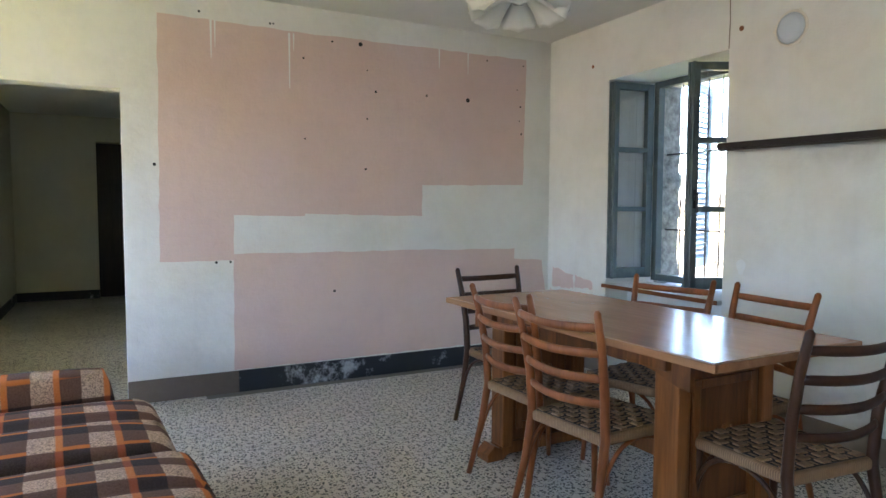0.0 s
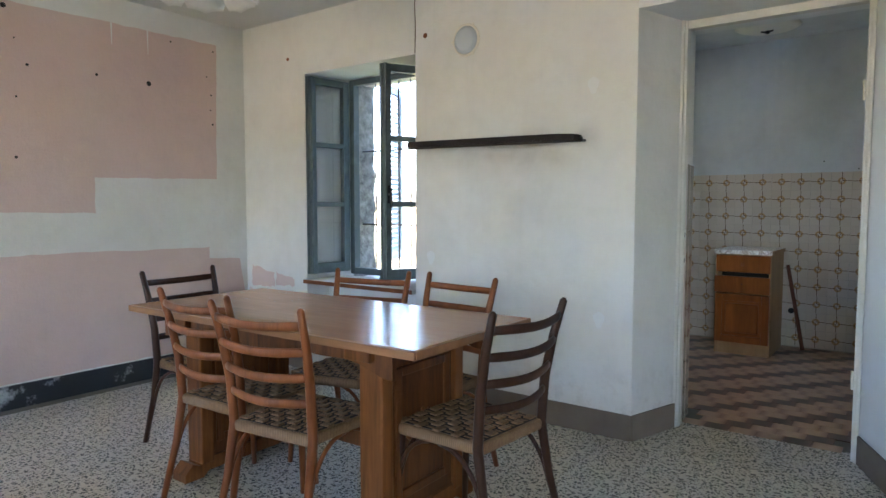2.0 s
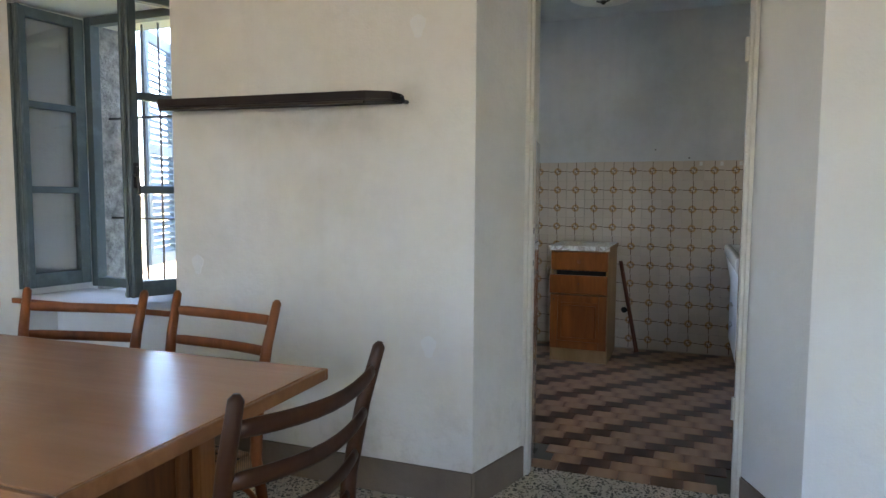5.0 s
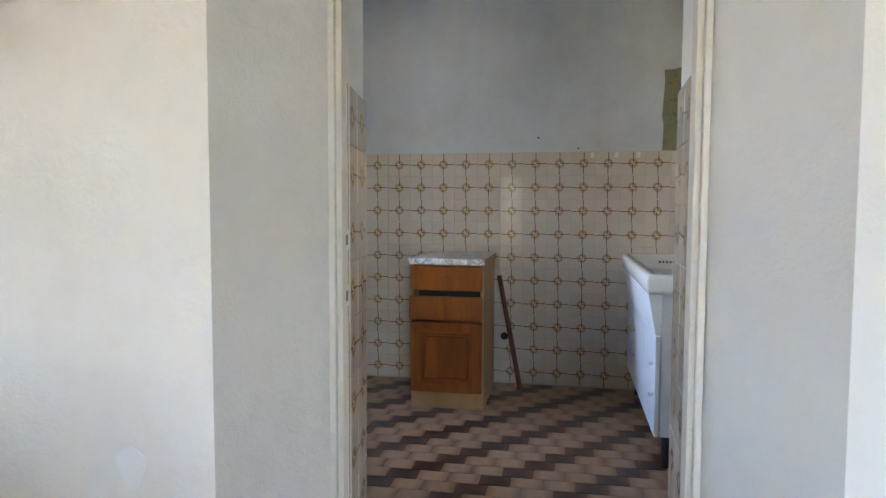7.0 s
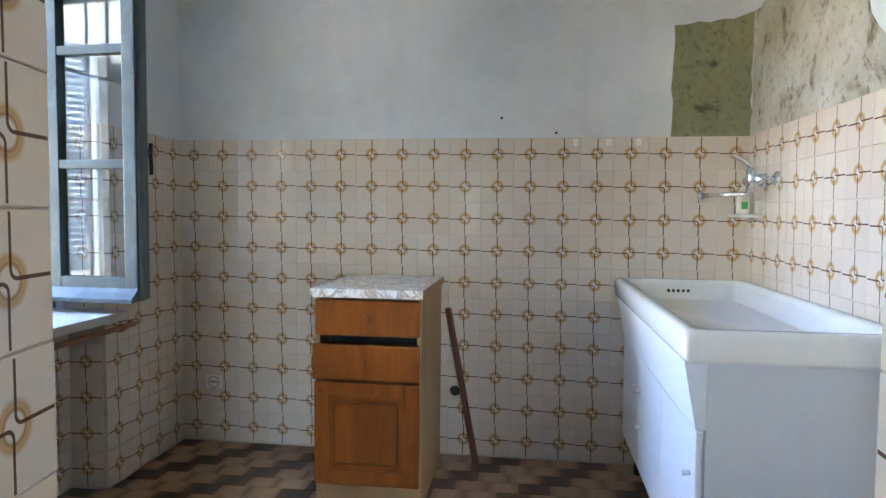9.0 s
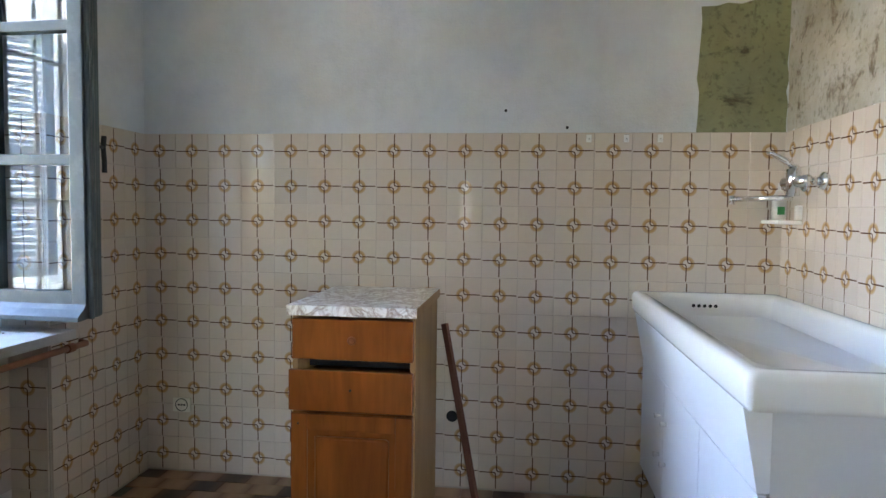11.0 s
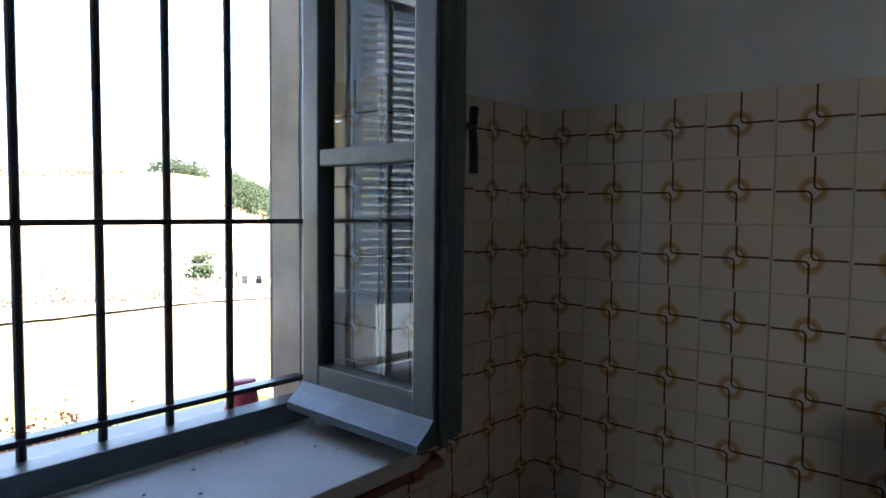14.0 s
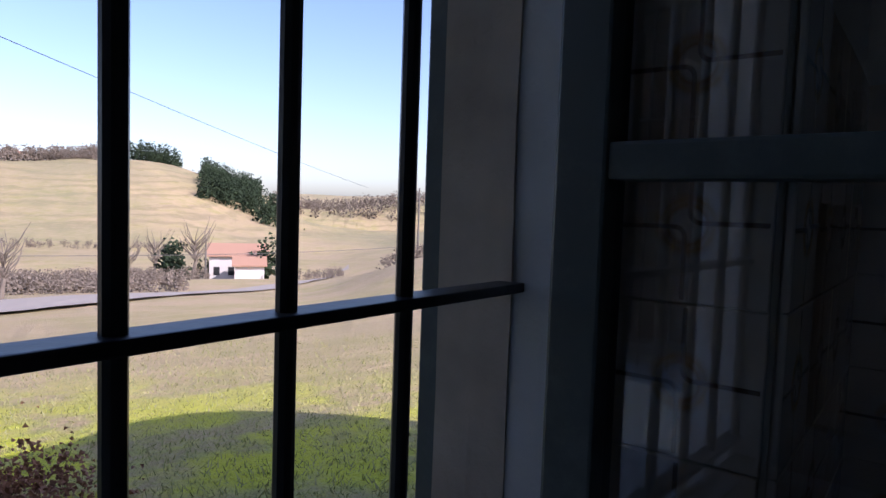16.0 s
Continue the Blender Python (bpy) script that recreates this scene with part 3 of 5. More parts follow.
box(bm, WX0, WX1, 2.36, 2.6, -0.4, 0.715)
structure("wall_kitchen_north", bm, M_WALLK, "pale plaster wall round the barred window", "wall")
bm = B()
box(bm, 4.13, KX + 0.3, KS - 0.3, 2.6, HK, HK + 0.12)
structure("ceiling_kitchen", bm, M_WALLK, "pale plaster kitchen ceiling", "ceiling")
bm = B()
box(bm, 4.13, KX, KS, KN + 0.16, -0.1, -0.004)
box(bm, 3.83, 4.13, 0.12, 0.99, -0.1, -0.004)
floor_kitchen = structure("floor_kitchen", bm, M_JOINT, "brown clay tiles in diagonal dark bands", "floor")
bm = B()
box(bm, -2.15, 3.83, -2.15, 10.12, -0.1, -0.003)
floor_dining = structure("floor", bm, M_JOINT, "grey speckled terrazzo tile floor", "floor")


# ---- windows ----
def sash(name, label, w, h, m, handle=False, rails=2, br=0.075, astragal=0.0):
    """A glazed casement leaf: hinge edge at the origin, free edge at +x, outer face towards -y."""
    s = thing(name, label, "window", m)
    st, th = 0.056, 0.025
    for x0 in (0.0, w - st):
        part("stile", box(B(), x0, x0 + st, -th, th, 0, h, 0.004), M_FRAME, s)
    step = (h - br - 0.05) / (rails + 1)
    part("bottom_rail", box(B(), st, w - st, -th + 0.001, th - 0.001, 0, br, 0.003), M_FRAME, s)
    part("top_rail", box(B(), st, w - st, -th + 0.001, th - 0.001, h - 0.05, h, 0.003), M_FRAME, s)
    for i in range(rails):
        z = br + step * (i + 1)
        part("glazing_bar", box(B(), st, w - st, -th + 0.003, th - 0.003, z - 0.018, z + 0.018, 0.004), M_FRAME, s)
    for i in range(rails + 1):
        z0 = br + step * i + (0.018 if i else 0)
        z1 = br + step * (i + 1) - (0.018 if i < rails else 0)
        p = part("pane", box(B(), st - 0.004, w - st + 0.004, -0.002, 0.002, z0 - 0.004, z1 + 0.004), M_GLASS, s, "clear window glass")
        p.visible_shadow = False
    bm = B()
    slab(bm, [Vector((0.0, -th, 0.0)), Vector((0.0, -th - 0.042, -0.004)), Vector((0.0, -th - 0.042, 0.012)), Vector((0.0, -th - 0.014, 0.034)), Vector((0.0, -th, 0.05))], (w, 0, 0))
    part("drip_moulding", bm, M_FRAME, s)
    bm = B()
    tube(bm, [(w + 0.004, -th * 0.2, 0), (w + 0.004, -th * 0.2, h)], 0.010, 8)
    tube(bm, [(w - 0.012, th + 0.006, 0), (w - 0.012, th + 0.006, h)], 0.011, 8)
    part("edge_moulding", bm, M_FRAME, s)
    if astragal:
        bm = B()
        box(bm, w - 0.050, w - 0.004, th, th + astragal * 0.6, 0.0, h, 0.004)
        box(bm, w - 0.040, w - 0.010, th + astragal * 0.6, th + astragal, 0.0, h, 0.006)
        part("meeting_strip", bm, M_FRAME, s)
        th += astragal
    if handle:
        bm = B()
        box(bm, w - 0.045, w - 0.02, th, th + 0.012, h * 0.36, h * 0.36 + 0.12, 0.003)
        tube(bm, [(w - 0.032, th + 0.01, h * 0.36 + 0.06), (w - 0.032, th + 0.045, h * 0.36 + 0.06), (w - 0.032, th + 0.05, h * 0.36 + 0.01), (w - 0.032, th + 0.05, h * 0.36 - 0.03)], 0.009, 8)
        tube(bm, [(w - 0.032, th + 0.045, h * 0.36 + 0.06), (w - 0.032, th + 0.05, h * 0.36 + 0.10)], 0.009, 8)
        part("handle", bm, M_DARKMET, s, "dark metal window handle")
    return s


def heading(p0, p1, z):
    """A pose whose x axis runs from p0 to p1 in plan."""
    return pose(p0[0], p0[1], z, 0, 0, math.degrees(math.atan2(p1[1] - p0[1], p1[0] - p0[0])))


def frame_rect(name, label, x0, x1, z0, z1, m, wide=0.05, deep=0.06):
    f = thing(name, label, "window frame", m, "", "structure")
    part("jamb", box(B(), x0, x0 + wide, 0, deep, z0, z1, 0.003), M_FRAME, f)
    part("jamb", box(B(), x1 - wide, x1, 0, deep, z0, z1, 0.003), M_FRAME, f)
    part("head", box(B(), x0 + wide, x1 - wide, 0.002, deep - 0.002, z1 - wide, z1, 0.003), M_FRAME, f)
    part("bottom_rail", box(B(), x0 + wide, x1 - wide, 0.002, deep - 0.002, z0, z0 + wide * 1.1, 0.003), M_FRAME, f)
    return f


def grating(name, label, xs, zs, z0, z1, x0, x1, m, r=0.0085):
    g = thing(name, label, "window grating", m)
    for x in xs:
        part("upright_bar", tube(B(), [(x, 0, z0), (x, 0.001, (z0 + z1) / 2), (x, 0, z1)], r, 10), M_IRON, g)
    for z in zs:
        part("cross_bar", box(B(), x0, x1, -0.017, 0.017, z - 0.0055, z + 0.0055, 0.002), M_IRON, g)
    return g


def shutter(name, label, w, h, m, mat, slats=26):
    """A louvred shutter leaf, hinge at the origin, along +x."""
    s = thing(name, label, "shutter", m)
    for x0 in (0.0, w - 0.05):
        part("stile", box(B(), x0, x0 + 0.05, -0.018, 0.018, 0, h, 0.003), mat, s)
    for z in (0.0, h * 0.48, h - 0.07):
        part("rail", box(B(), 0.05, w - 0.05, -0.016, 0.016, z, z + 0.07, 0.003), mat, s)
    for lo, hi in ((0.07, h * 0.48), (h * 0.48 + 0.07, h - 0.07)):
        n = int((hi - lo) / 0.042)
        for i in range(n):
            z = lo + (i + 0.5) * (hi - lo) / n
            part("slat", box(B(), 0.048, w - 0.048, -0.021, 0.021, -0.004, 0.004, 0, 1, pose(0, 0, z, 38)), mat, s)
    return s


# dining window
frame_rect("window_1_frame", "blue-grey painted dining window frame", -0.43, 0.43, 0.70, 2.185, pose(3.80, 3.06, 0, 0, 0, -90), 0.045)
s1 = sash("casement_window", "open blue-grey sash against the window reveal", 0.36, 1.44, heading((3.785, 3.496), (3.435, 3.543), 0.725), False)
for ob in s1.children:
    ob.visible_shadow = True
s2 = sash("casement_window", "half-open blue-grey sash with dark handle", 0.40, 1.44, heading((3.785, 2.64), (3.43, 2.815), 0.725) @ pose(0, 0, 0), True)
bm = B()
prism(bm, [(EX - 0.035, 2.537), (EX - 0.035, 3.573), (EX, 3.573), (3.80, 3.518), (3.80, 2.602), (EX, 2.537)], 0.655, 0.685)
structure("window_1_sill", bm, M_SILL, "worn pale stone window sill with brown edge", "window sill")
bm = B()
box(bm, EX - 0.044, EX - 0.035, 2.539, 3.572, 0.657, 0.684, 0.002)
structure("window_1_sill_edge", bm, M_CHAIR, "thin brown wooden sill edging", "trim")
rnd = random.Random(4)


def rough_block(bm, x0, x1, y0, y1, z0, z1, amp, cuts, seed):
    r = random.Random(seed)
    b2 = B()
    box(b2, x0, x1, y0, y1, z0, z1)
    bmesh.ops.subdivide_edges(b2, edges=b2.edges[:], cuts=cuts, use_grid_fill=True)
    for v in b2.verts:
        n = noise.noise_vector(v.co * 9) * amp + noise.noise_vector(v.co * 26) * amp * 0.5
        v.co += n
    me = bpy.data.meshes.new("tmp")
    b2.to_mesh(me)
    b2.free()
    bm.from_mesh(me)
    bpy.data.meshes.remove(me)


bm = B()
for i in range(8):
    z = 0.66 + i * 0.195
    rough_block(bm, 3.885, 4.15, 3.555, 3.66, z, z + 0.2, 0.014, 5, i)
structure("window_1_stone_jamb", bm, M_STONE, "rough grey stone outer window jamb", "stone jamb")
bm = B()
for i in range(8):
    z = 0.66 + i * 0.195
    rough_block(bm, 3.885, 4.15, 2.50, 2.58, z, z + 0.2, 0.012, 5, i + 20)
structure("window_1_stone_jamb_south", bm, M_STONE, "rough grey stone outer window jamb", "stone jamb")
grating("window_grating", "thin black iron bars outside the dining window", [-0.36, -0.24, -0.12, 0.0, 0.12, 0.24, 0.36], [1.08, 1.66], 0.69, 2.2, -0.50, 0.50, pose(4.02, 3.06, 0, 0, 0, -90), 0.006)
shutter("shutter", "open pale blue louvred wooden shutter leaf", 0.46, 1.5, heading((4.30, 3.58), (4.72, 3.76), 0.76), M_SHUT)
shutter("shutter", "open pale blue louvred wooden shutter leaf", 0.46, 1.5, heading((4.19, 2.66), (4.62, 2.665), 0.68), M_SHUT)

# kitchen window
frame_rect("window_2_frame", "blue-grey painted kitchen window frame", 5.0, 5.945, 0.755, 2.34, pose(0, 2.412, 0), 0.045, 0.062)
sash("casement_window", "open blue-grey kitchen sash with dark handle", 0.40, 1.49, heading((5.866, 2.40), (5.848, 2.0), 0.80), True, 2, 0.093, 0.045)
left = sash("casement_window", "open blue-grey kitchen sash beside the sill", 0.40, 1.49, heading((5.03, 2.40), (5.045, 2.0), 0.80), False, 2, 0.093)
bm = B()
box(bm, WX0 + 0.003, WX1 - 0.003, 2.09, 2.41, 0.718, 0.752, 0.003)
structure("window_2_sill", bm, M_SILL, "dusty white marble kitchen window sill", "window sill")
bm = B()
box(bm, 4.98, 5.90, 2.463, 2.72, 0.67, 0.745, 0.006)
structure("window_2_outer_sill", bm, M_SILL, "pale stone outer window sill", "window sill")
bm = B()
rough_block(bm, 5.890, 5.96, 2.475, 2.578, 0.746, 2.338, 0.003, 9, 3)
structure("window_2_outer_jamb", bm, M_CONC, "cracked weathered render on outer window jamb", "outer jamb")
bm = B()
rough_block(bm, 4.80, 4.985, 2.448, 2.61, 0.7, 2.42, 0.006, 9, 4)
structure("window_2_outer_jamb_west", bm, M_EXT, "weathered render on outer window jamb", "outer jamb")
grating("window_grating", "black iron bars outside the kitchen window", [5.047, 5.179, 5.311, 5.443, 5.571, 5.706], [0.838, 1.205, 1.765, 2.25], 0.746, 2.36, 4.97, 5.91, pose(0, 2.476, 0))
shutter("shutter", "dark folded shutter against the outer wall", 0.42, 1.45, heading((5.914, 2.607), (6.33, 2.625), 0.78), M_FRAME)
bm = B()
lathe(bm, [(0.0, 0.0), (0.040, 0.0), (0.042, 0.006), (0.031, 0.088), (0.029, 0.09), (0.0, 0.09)], 24, (5.79, 2.56, 0.746))
tagged(part("plant_pot", bm, M_RED, None, "", True), "pink-red plastic pot upside down on outer sill", "plant pot")

rnd = random.Random(33)
bm = B()
for _ in range(60):
    q = 0.0008 + 0.004 * rnd.random() ** 3
    g = bmesh.ops.create_icosphere(bm, subdivisions=1, radius=q)["verts"]
    bmesh.ops.transform(bm, matrix=Matrix.Translation((5.86 - 0.55 * rnd.random() ** 3, 2.39 - 0.27 * rnd.random() ** 2, 0.7525 + q * 0.4)) @ Matrix.Diagonal((1, rnd.uniform(0.5, 1.6), 0.6, 1)), verts=g)
tagged(part("crumbs", bm, M_EXT), "plaster crumbs and dust on the sill", "debris", "", "stuff")

# heating pipe and brackets under the kitchen sill
pipe = thing("heating_pipe", "rusty red-brown pipe along the wall under the sill", "pipe")
part("pipe_run", tube(B(), [(4.15, 2.15, 0.655), (5.2, 2.15, 0.665), (6.03, 2.155, 0.672), (6.05, 2.20, 0.673)], 0.0115, 12), M_COPPER, pipe, "", True)
part("coupling", tube(B(), [(5.925, 2.153, 0.671), (5.955, 2.153, 0.671)], 0.017, 8), M_COPPER, pipe)
for bx in (5.35, 5.62):
    b = thing("radiator_bracket", "black iron radiator bracket under the sill", "bracket", pose(bx, 2.36, 0.60), "radiator brackets")
    bm = B()
    slab(bm, [Vector((-0.006, 0, 0.0)), Vector((-0.006, -0.10, -0.005)), Vector((-0.006, -0.125, 0.022)), Vector((-0.006, -0.14, 0.018)), Vector((-0.006, -0.13, -0.03)), Vector((-0.006, 0, -0.045))], (0.012, 0, 0))
    part("hook", bm, M_DARKMET, b)
    part("wall_plate", box(B(), -0.02, 0.02, -0.006, 0, -0.06, 0.02, 0.002), M_DARKMET, b)

# ---- passage door frame ----
fr = thing("door_frame", "cream painted door frame with strike plates", "door frame", None, "", "structure")
part("jamb", box(B(), 3.80, 3.862, 0.960, 0.993, 0, 2.215, 0.004), M_DOORFR, fr)
part("jamb", box(B(), 3.80, 3.862, 0.116, 0.148, 0, 2.215, 0.004), M_DOORFR, fr)
part("head", box(B(), 3.802, 3.86, 0.148, 0.960, 2.17, 2.213, 0.004), M_DOORFR, fr)
part("stop_bead", box(B(), 3.782, 3.80, 0.973, 0.990, 0, 2.215, 0.004), M_DOORFR, fr)
part("stop_bead", box(B(), 3.782, 3.80, 0.118, 0.134, 0, 2.215, 0.004), M_DOORFR, fr)
for z in (0.93, 1.07):
    sp = part("strike_plate", box(B(), 3.81, 3.84, 0.9575, 0.9605, z - 0.027, z + 0.027, 0.001), M_DOORFR, fr, "metal strike plate")
    part("slot", box(B(), 3.817, 3.831, 0.9565, 0.959, z - 0.014, z + 0.012), M_SLOT, sp)
for z in (0.35, 1.72):
    part("hinge", tube(B(), [(3.81, 0.154, z), (3.81, 0.154, z + 0.09)], 0.008, 10), M_DOORFR, fr)


# ---- dining furniture ----
def woven_seat(bm, wf, wb, d, z, thick):
    """Interlaced bands across a rounded trapezoid seat; local y from 0 (back) to d (front)."""
    nx, ny = 9, 9
    for i in range(nx):
        for j in range(ny):
            over = (i + j) % 2 == 0
            y0 = 0.02 + (d - 0.04) * j / ny
            y1 = 0.02 + (d - 0.04) * (j + 1) / ny
            w0 = wb + (wf - wb) * ((y0 + y1) / 2 / d) - 0.03
            x0 = -w0 / 2 + w0 * i / nx
            x1 = -w0 / 2 + w0 * (i + 1) / nx
            dz = 0.004 if over else 0.0
            if over:
                box(bm, x0 - 0.002, x1 + 0.002, y0 + 0.003, y1 - 0.003, z - 0.01, z + 0.005, 0.004, 1)
            else:
                box(bm, x0 + 0.013, x1 - 0.013, y0 + 0.004, y1 - 0.004, z - 0.012, z + 0.0005, 0.002, 1)
    return bm


def chair(label, mat, m, rail_count=4):
    """A ladder-back chair: origin on the floor under the middle of its back, facing +y."""
    c = thing("dining_chair", label, "chair", m, "chairs round the table")
    wb, wf, d, sz = 0.375, 0.43, 0.41, 0.445

    def post(side):
        x0, x1 = side * 0.205, side * 0.19
        return [(x0 * 1.05, -0.075, 0.0), (side * 0.195, -0.02, 0.24), (side * 0.19, 0.012, sz - 0.02), (side * 0.193, 0.0, 0.60), (side * 0.203, -0.03, 0.76), (side * 0.212, -0.065, 0.885), (side * 0.2125, -0.067, 0.895)]

    rad = [0.0125, 0.0155, 0.0185, 0.018, 0.016, 0.0135, 0.006]
    for side in (-1, 1):
        part("back_post", tube(B(), post(side), rad, 12), mat, c, "", True)
    for side in (-1, 1):
        part("front_leg", tube(B(), [(side * 0.205, d - 0.015, 0.0), (side * 0.195, d - 0.03, 0.25), (side * 0.188, d - 0.04, sz - 0.02)], [0.0115, 0.0155, 0.018], 12), mat, c, "", True)
    for i in range(rail_count):
        z = 0.555 + i * 0.0925
        yb = 0.002 - 0.067 * max(0, (z - 0.56)) / 0.33
        hw = 0.192 + 0.018 * (z - 0.5) / 0.39
        bm = B()
        pts = [(-hw + 2 * hw * s, yb - 0.042 * math.sin(math.pi * s), z - 0.008 * math.sin(math.pi * s)) for s in [q / 10 for q in range(11)]]
        tube(bm, pts, [0.0145] + [0.0165] * 9 + [0.0145], 10, (0.48, 1.0))
        part("back_slat", bm, mat, c, "", True)
    bm = B()
    lo = [(-wb / 2, 0.0), (wb / 2, 0.0), (wf / 2, d - 0.05), (wf / 2 - 0.045, d), (-wf / 2 + 0.045, d), (-wf / 2, d - 0.05)]
    prism(bm, lo, sz - 0.048, sz - 0.006)
    bmesh.ops.bevel(bm, geom=bm.edges[:], offset=0.014, segments=3, affect="EDGES", profile=0.6)
    seat = part("seat", bm, M_ROPE, c, "woven seagrass cord seat", True)
    # dark plate below the weave, its colour stands in for shade between cords
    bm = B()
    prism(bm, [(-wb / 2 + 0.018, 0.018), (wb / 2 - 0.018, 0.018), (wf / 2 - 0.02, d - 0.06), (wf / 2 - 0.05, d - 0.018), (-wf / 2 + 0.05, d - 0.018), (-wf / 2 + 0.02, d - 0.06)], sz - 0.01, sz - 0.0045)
    part("seat_core", bm, M_SEATGAP, seat, "dark plate standing for the shade between the cords")
    bm = B()
    woven_seat(bm, wf, wb, d, sz - 0.004, 0.01)
    part("weave", bm, M_ROPE, seat)
    for side in (-1, 1):
        part("bentwood_brace", tube(B(), arc((side * 0.195, d - 0.03, 0.20), (side * 0.185, d - 0.05, 0.385), (side * 0.02, d - 0.05, 0.40), 10), 0.0085, 8), mat, c, "", True)
        part("bentwood_brace", tube(B(), arc((side * 0.199, d - 0.02, 0.20), (side * 0.195, d - 0.06, 0.40), (side * 0.19, d * 0.5, 0.40), 10), 0.0085, 8), mat, c, "", True)
        part("bentwood_brace", tube(B(), arc((side * 0.196, -0.02, 0.20), (side * 0.192, 0.03, 0.40), (side * 0.19, d * 0.45, 0.40), 10), 0.0085, 8), mat, c, "", True)
    return c


def seat_at(back, facing, m_z=0.0):
    """Pose from the middle of the top of the back (which leans 65 mm back) and the way faced in degrees (0 is +y, 90 is -x)."""
    f = radians(facing)
    fx, fy = -math.sin(f), math.cos(f)
    return pose(back[0] + fx * 0.066, back[1] + fy * 0.066, m_z, 0, 0, facing)


chair_a = chair("dark brown ladder-back chair with woven seat", M_CHAIRD, seat_at((2.12, 0.966), -5))
chair_d = copy_thing(chair_a, seat_at((2.126, 3.12), 183))
chair_f = chair("honey-brown ladder-back chair with woven seat", M_CHAIR, seat_at((1.566, 1.738), -83))
chair_e = copy_thing(chair_f, seat_at((1.625, 2.203), -87))
chair_b = copy_thing(chair_f, seat_at((2.752, 1.70), 84))
chair_c = copy_thing(chair_f, seat_at((2.685, 2.22), 104))


def table():
    t = thing("dining_table", "brown wooden dining table with panelled trestle ends", "table", pose(2.095, 2.0, 0, 0, 0, 1.2))
    hw, hl, z = 0.385, 0.835, 0.775
    bm = B()
    box(bm, -hw + 0.012, hw - 0.012, -hl + 0.012, hl - 0.012, z - 0.012, z, 0.003)
    top = part("tabletop", bm, M_TABLETOP, t, "polished veneer table top")
    bm = B()
    for x0, x1, y0, y1 in ((-hw, -hw + 0.0115, -hl, hl), (hw - 0.0115, hw, -hl, hl), (-hw + 0.0115, hw - 0.0115, -hl, -hl + 0.0115), (-hw + 0.0115, hw - 0.0115, hl - 0.0115, hl)):
        box(bm, x0, x1, y0, y1, z - 0.03, z - 0.001, 0.004)
    part("edge_band", bm, M_EDGE, top, "pale wooden edge band")
    part("under_panel", box(B(), -hw + 0.012, hw - 0.012, -hl + 0.012, hl - 0.012, z - 0.03, z - 0.0125), M_TABLE, t)
    for side in (-1, 1):      # wavy apron boards along the sides
        bm = B()
        n = 28
        y0, y1 = -hl + 0.16, hl - 0.16
        pts = [Vector((side * 0.28, y0, z - 0.031)), Vector((side * 0.28, y1, z - 0.031))]
        for i in range(n + 1):
            s = 1 - i / n
            drop = 0.075 + 0.022 * math.cos(4 * math.pi * s) + 0.01 * math.cos(8 * math.pi * s)
            pts.append(Vector((side * 0.28, y0 + (y1 - y0) * s, z - 0.03 - drop)))
        slab(bm, pts, (side * 0.022, 0, 0))
        part("apron", bm, M_TABLE, t)
    for side in (-1, 1):      # trestle ends
        yc = side * (hl - 0.30)
        e = part("trestle", box(B(), -0.24, 0.24, yc - 0.035, yc + 0.035, 0.07, z - 0.085, 0.004), M_TABLE, t)
        for sx in (-1, 1):
            part("corner_post", box(B(), sx * 0.225 - 0.03, sx * 0.225 + 0.03, yc - 0.055, yc + 0.055, 0.06, z - 0.084, 0.006), M_POST, e)
        part("cross_beam", box(B(), -0.33, 0.33, yc - 0.06, yc + 0.06, z - 0.083, z - 0.031, 0.006), M_TABLE, e)
        for f in (-1, 1):
            bm = B()
            yy = yc + f * 0.035
            for x0, x1, z0, z1 in ((-0.17, -0.135, 0.14, 0.64), (0.135, 0.17, 0.14, 0.64), (-0.135, 0.135, 0.14, 0.175), (-0.135, 0.135, 0.605, 0.64)):
                box(bm, x0, x1, min(yy, yy + f * 0.014), max(yy, yy + f * 0.014), z0, z1, 0.005)
            part("panel_moulding", bm, M_TABLE, e)
            bm = B()
            for k in range(7):    # carved leaf spray
                a = radians(-60 + k * 20)
                cx, cz = 0.075 * math.sin(a), 0.30 + 0.11 * math.cos(a)
                g = bmesh.ops.create_icosphere(bm, subdivisions=2, radius=1.0)["verts"]
                bmesh.ops.transform(bm, matrix=Matrix.Translation((cx, yy + f * 0.003, cz)) @ Matrix.Rotation(a, 4, "Y") @ Matrix.Diagonal((0.016, 0.009, 0.05, 1)), verts=g)
            part("carved_leaf", bm, M_TABLE, e, "", True)
        bm = B()
        pts = [(-0.34, 0.0), (-0.34, 0.035), (-0.30, 0.075), (-0.26, 0.055), (-0.23, 0.085), (0.23, 0.085), (0.26, 0.055), (0.30, 0.075), (0.34, 0.035), (0.34, 0.0), (0.25, 0.0), (0.22, 0.025), (-0.22, 0.025), (-0.25, 0.0)]
        slab(bm, [Vector((x, yc - 0.05, q)) for x, q in pts], (0, 0.10, 0))
        part("scroll_foot", bm, M_POST, e)
    part("stretcher", box(B(), -0.03, 0.03, -hl + 0.30, hl - 0.30, 0.24, 0.34, 0.008), M_TABLE, t)
    return t


table()


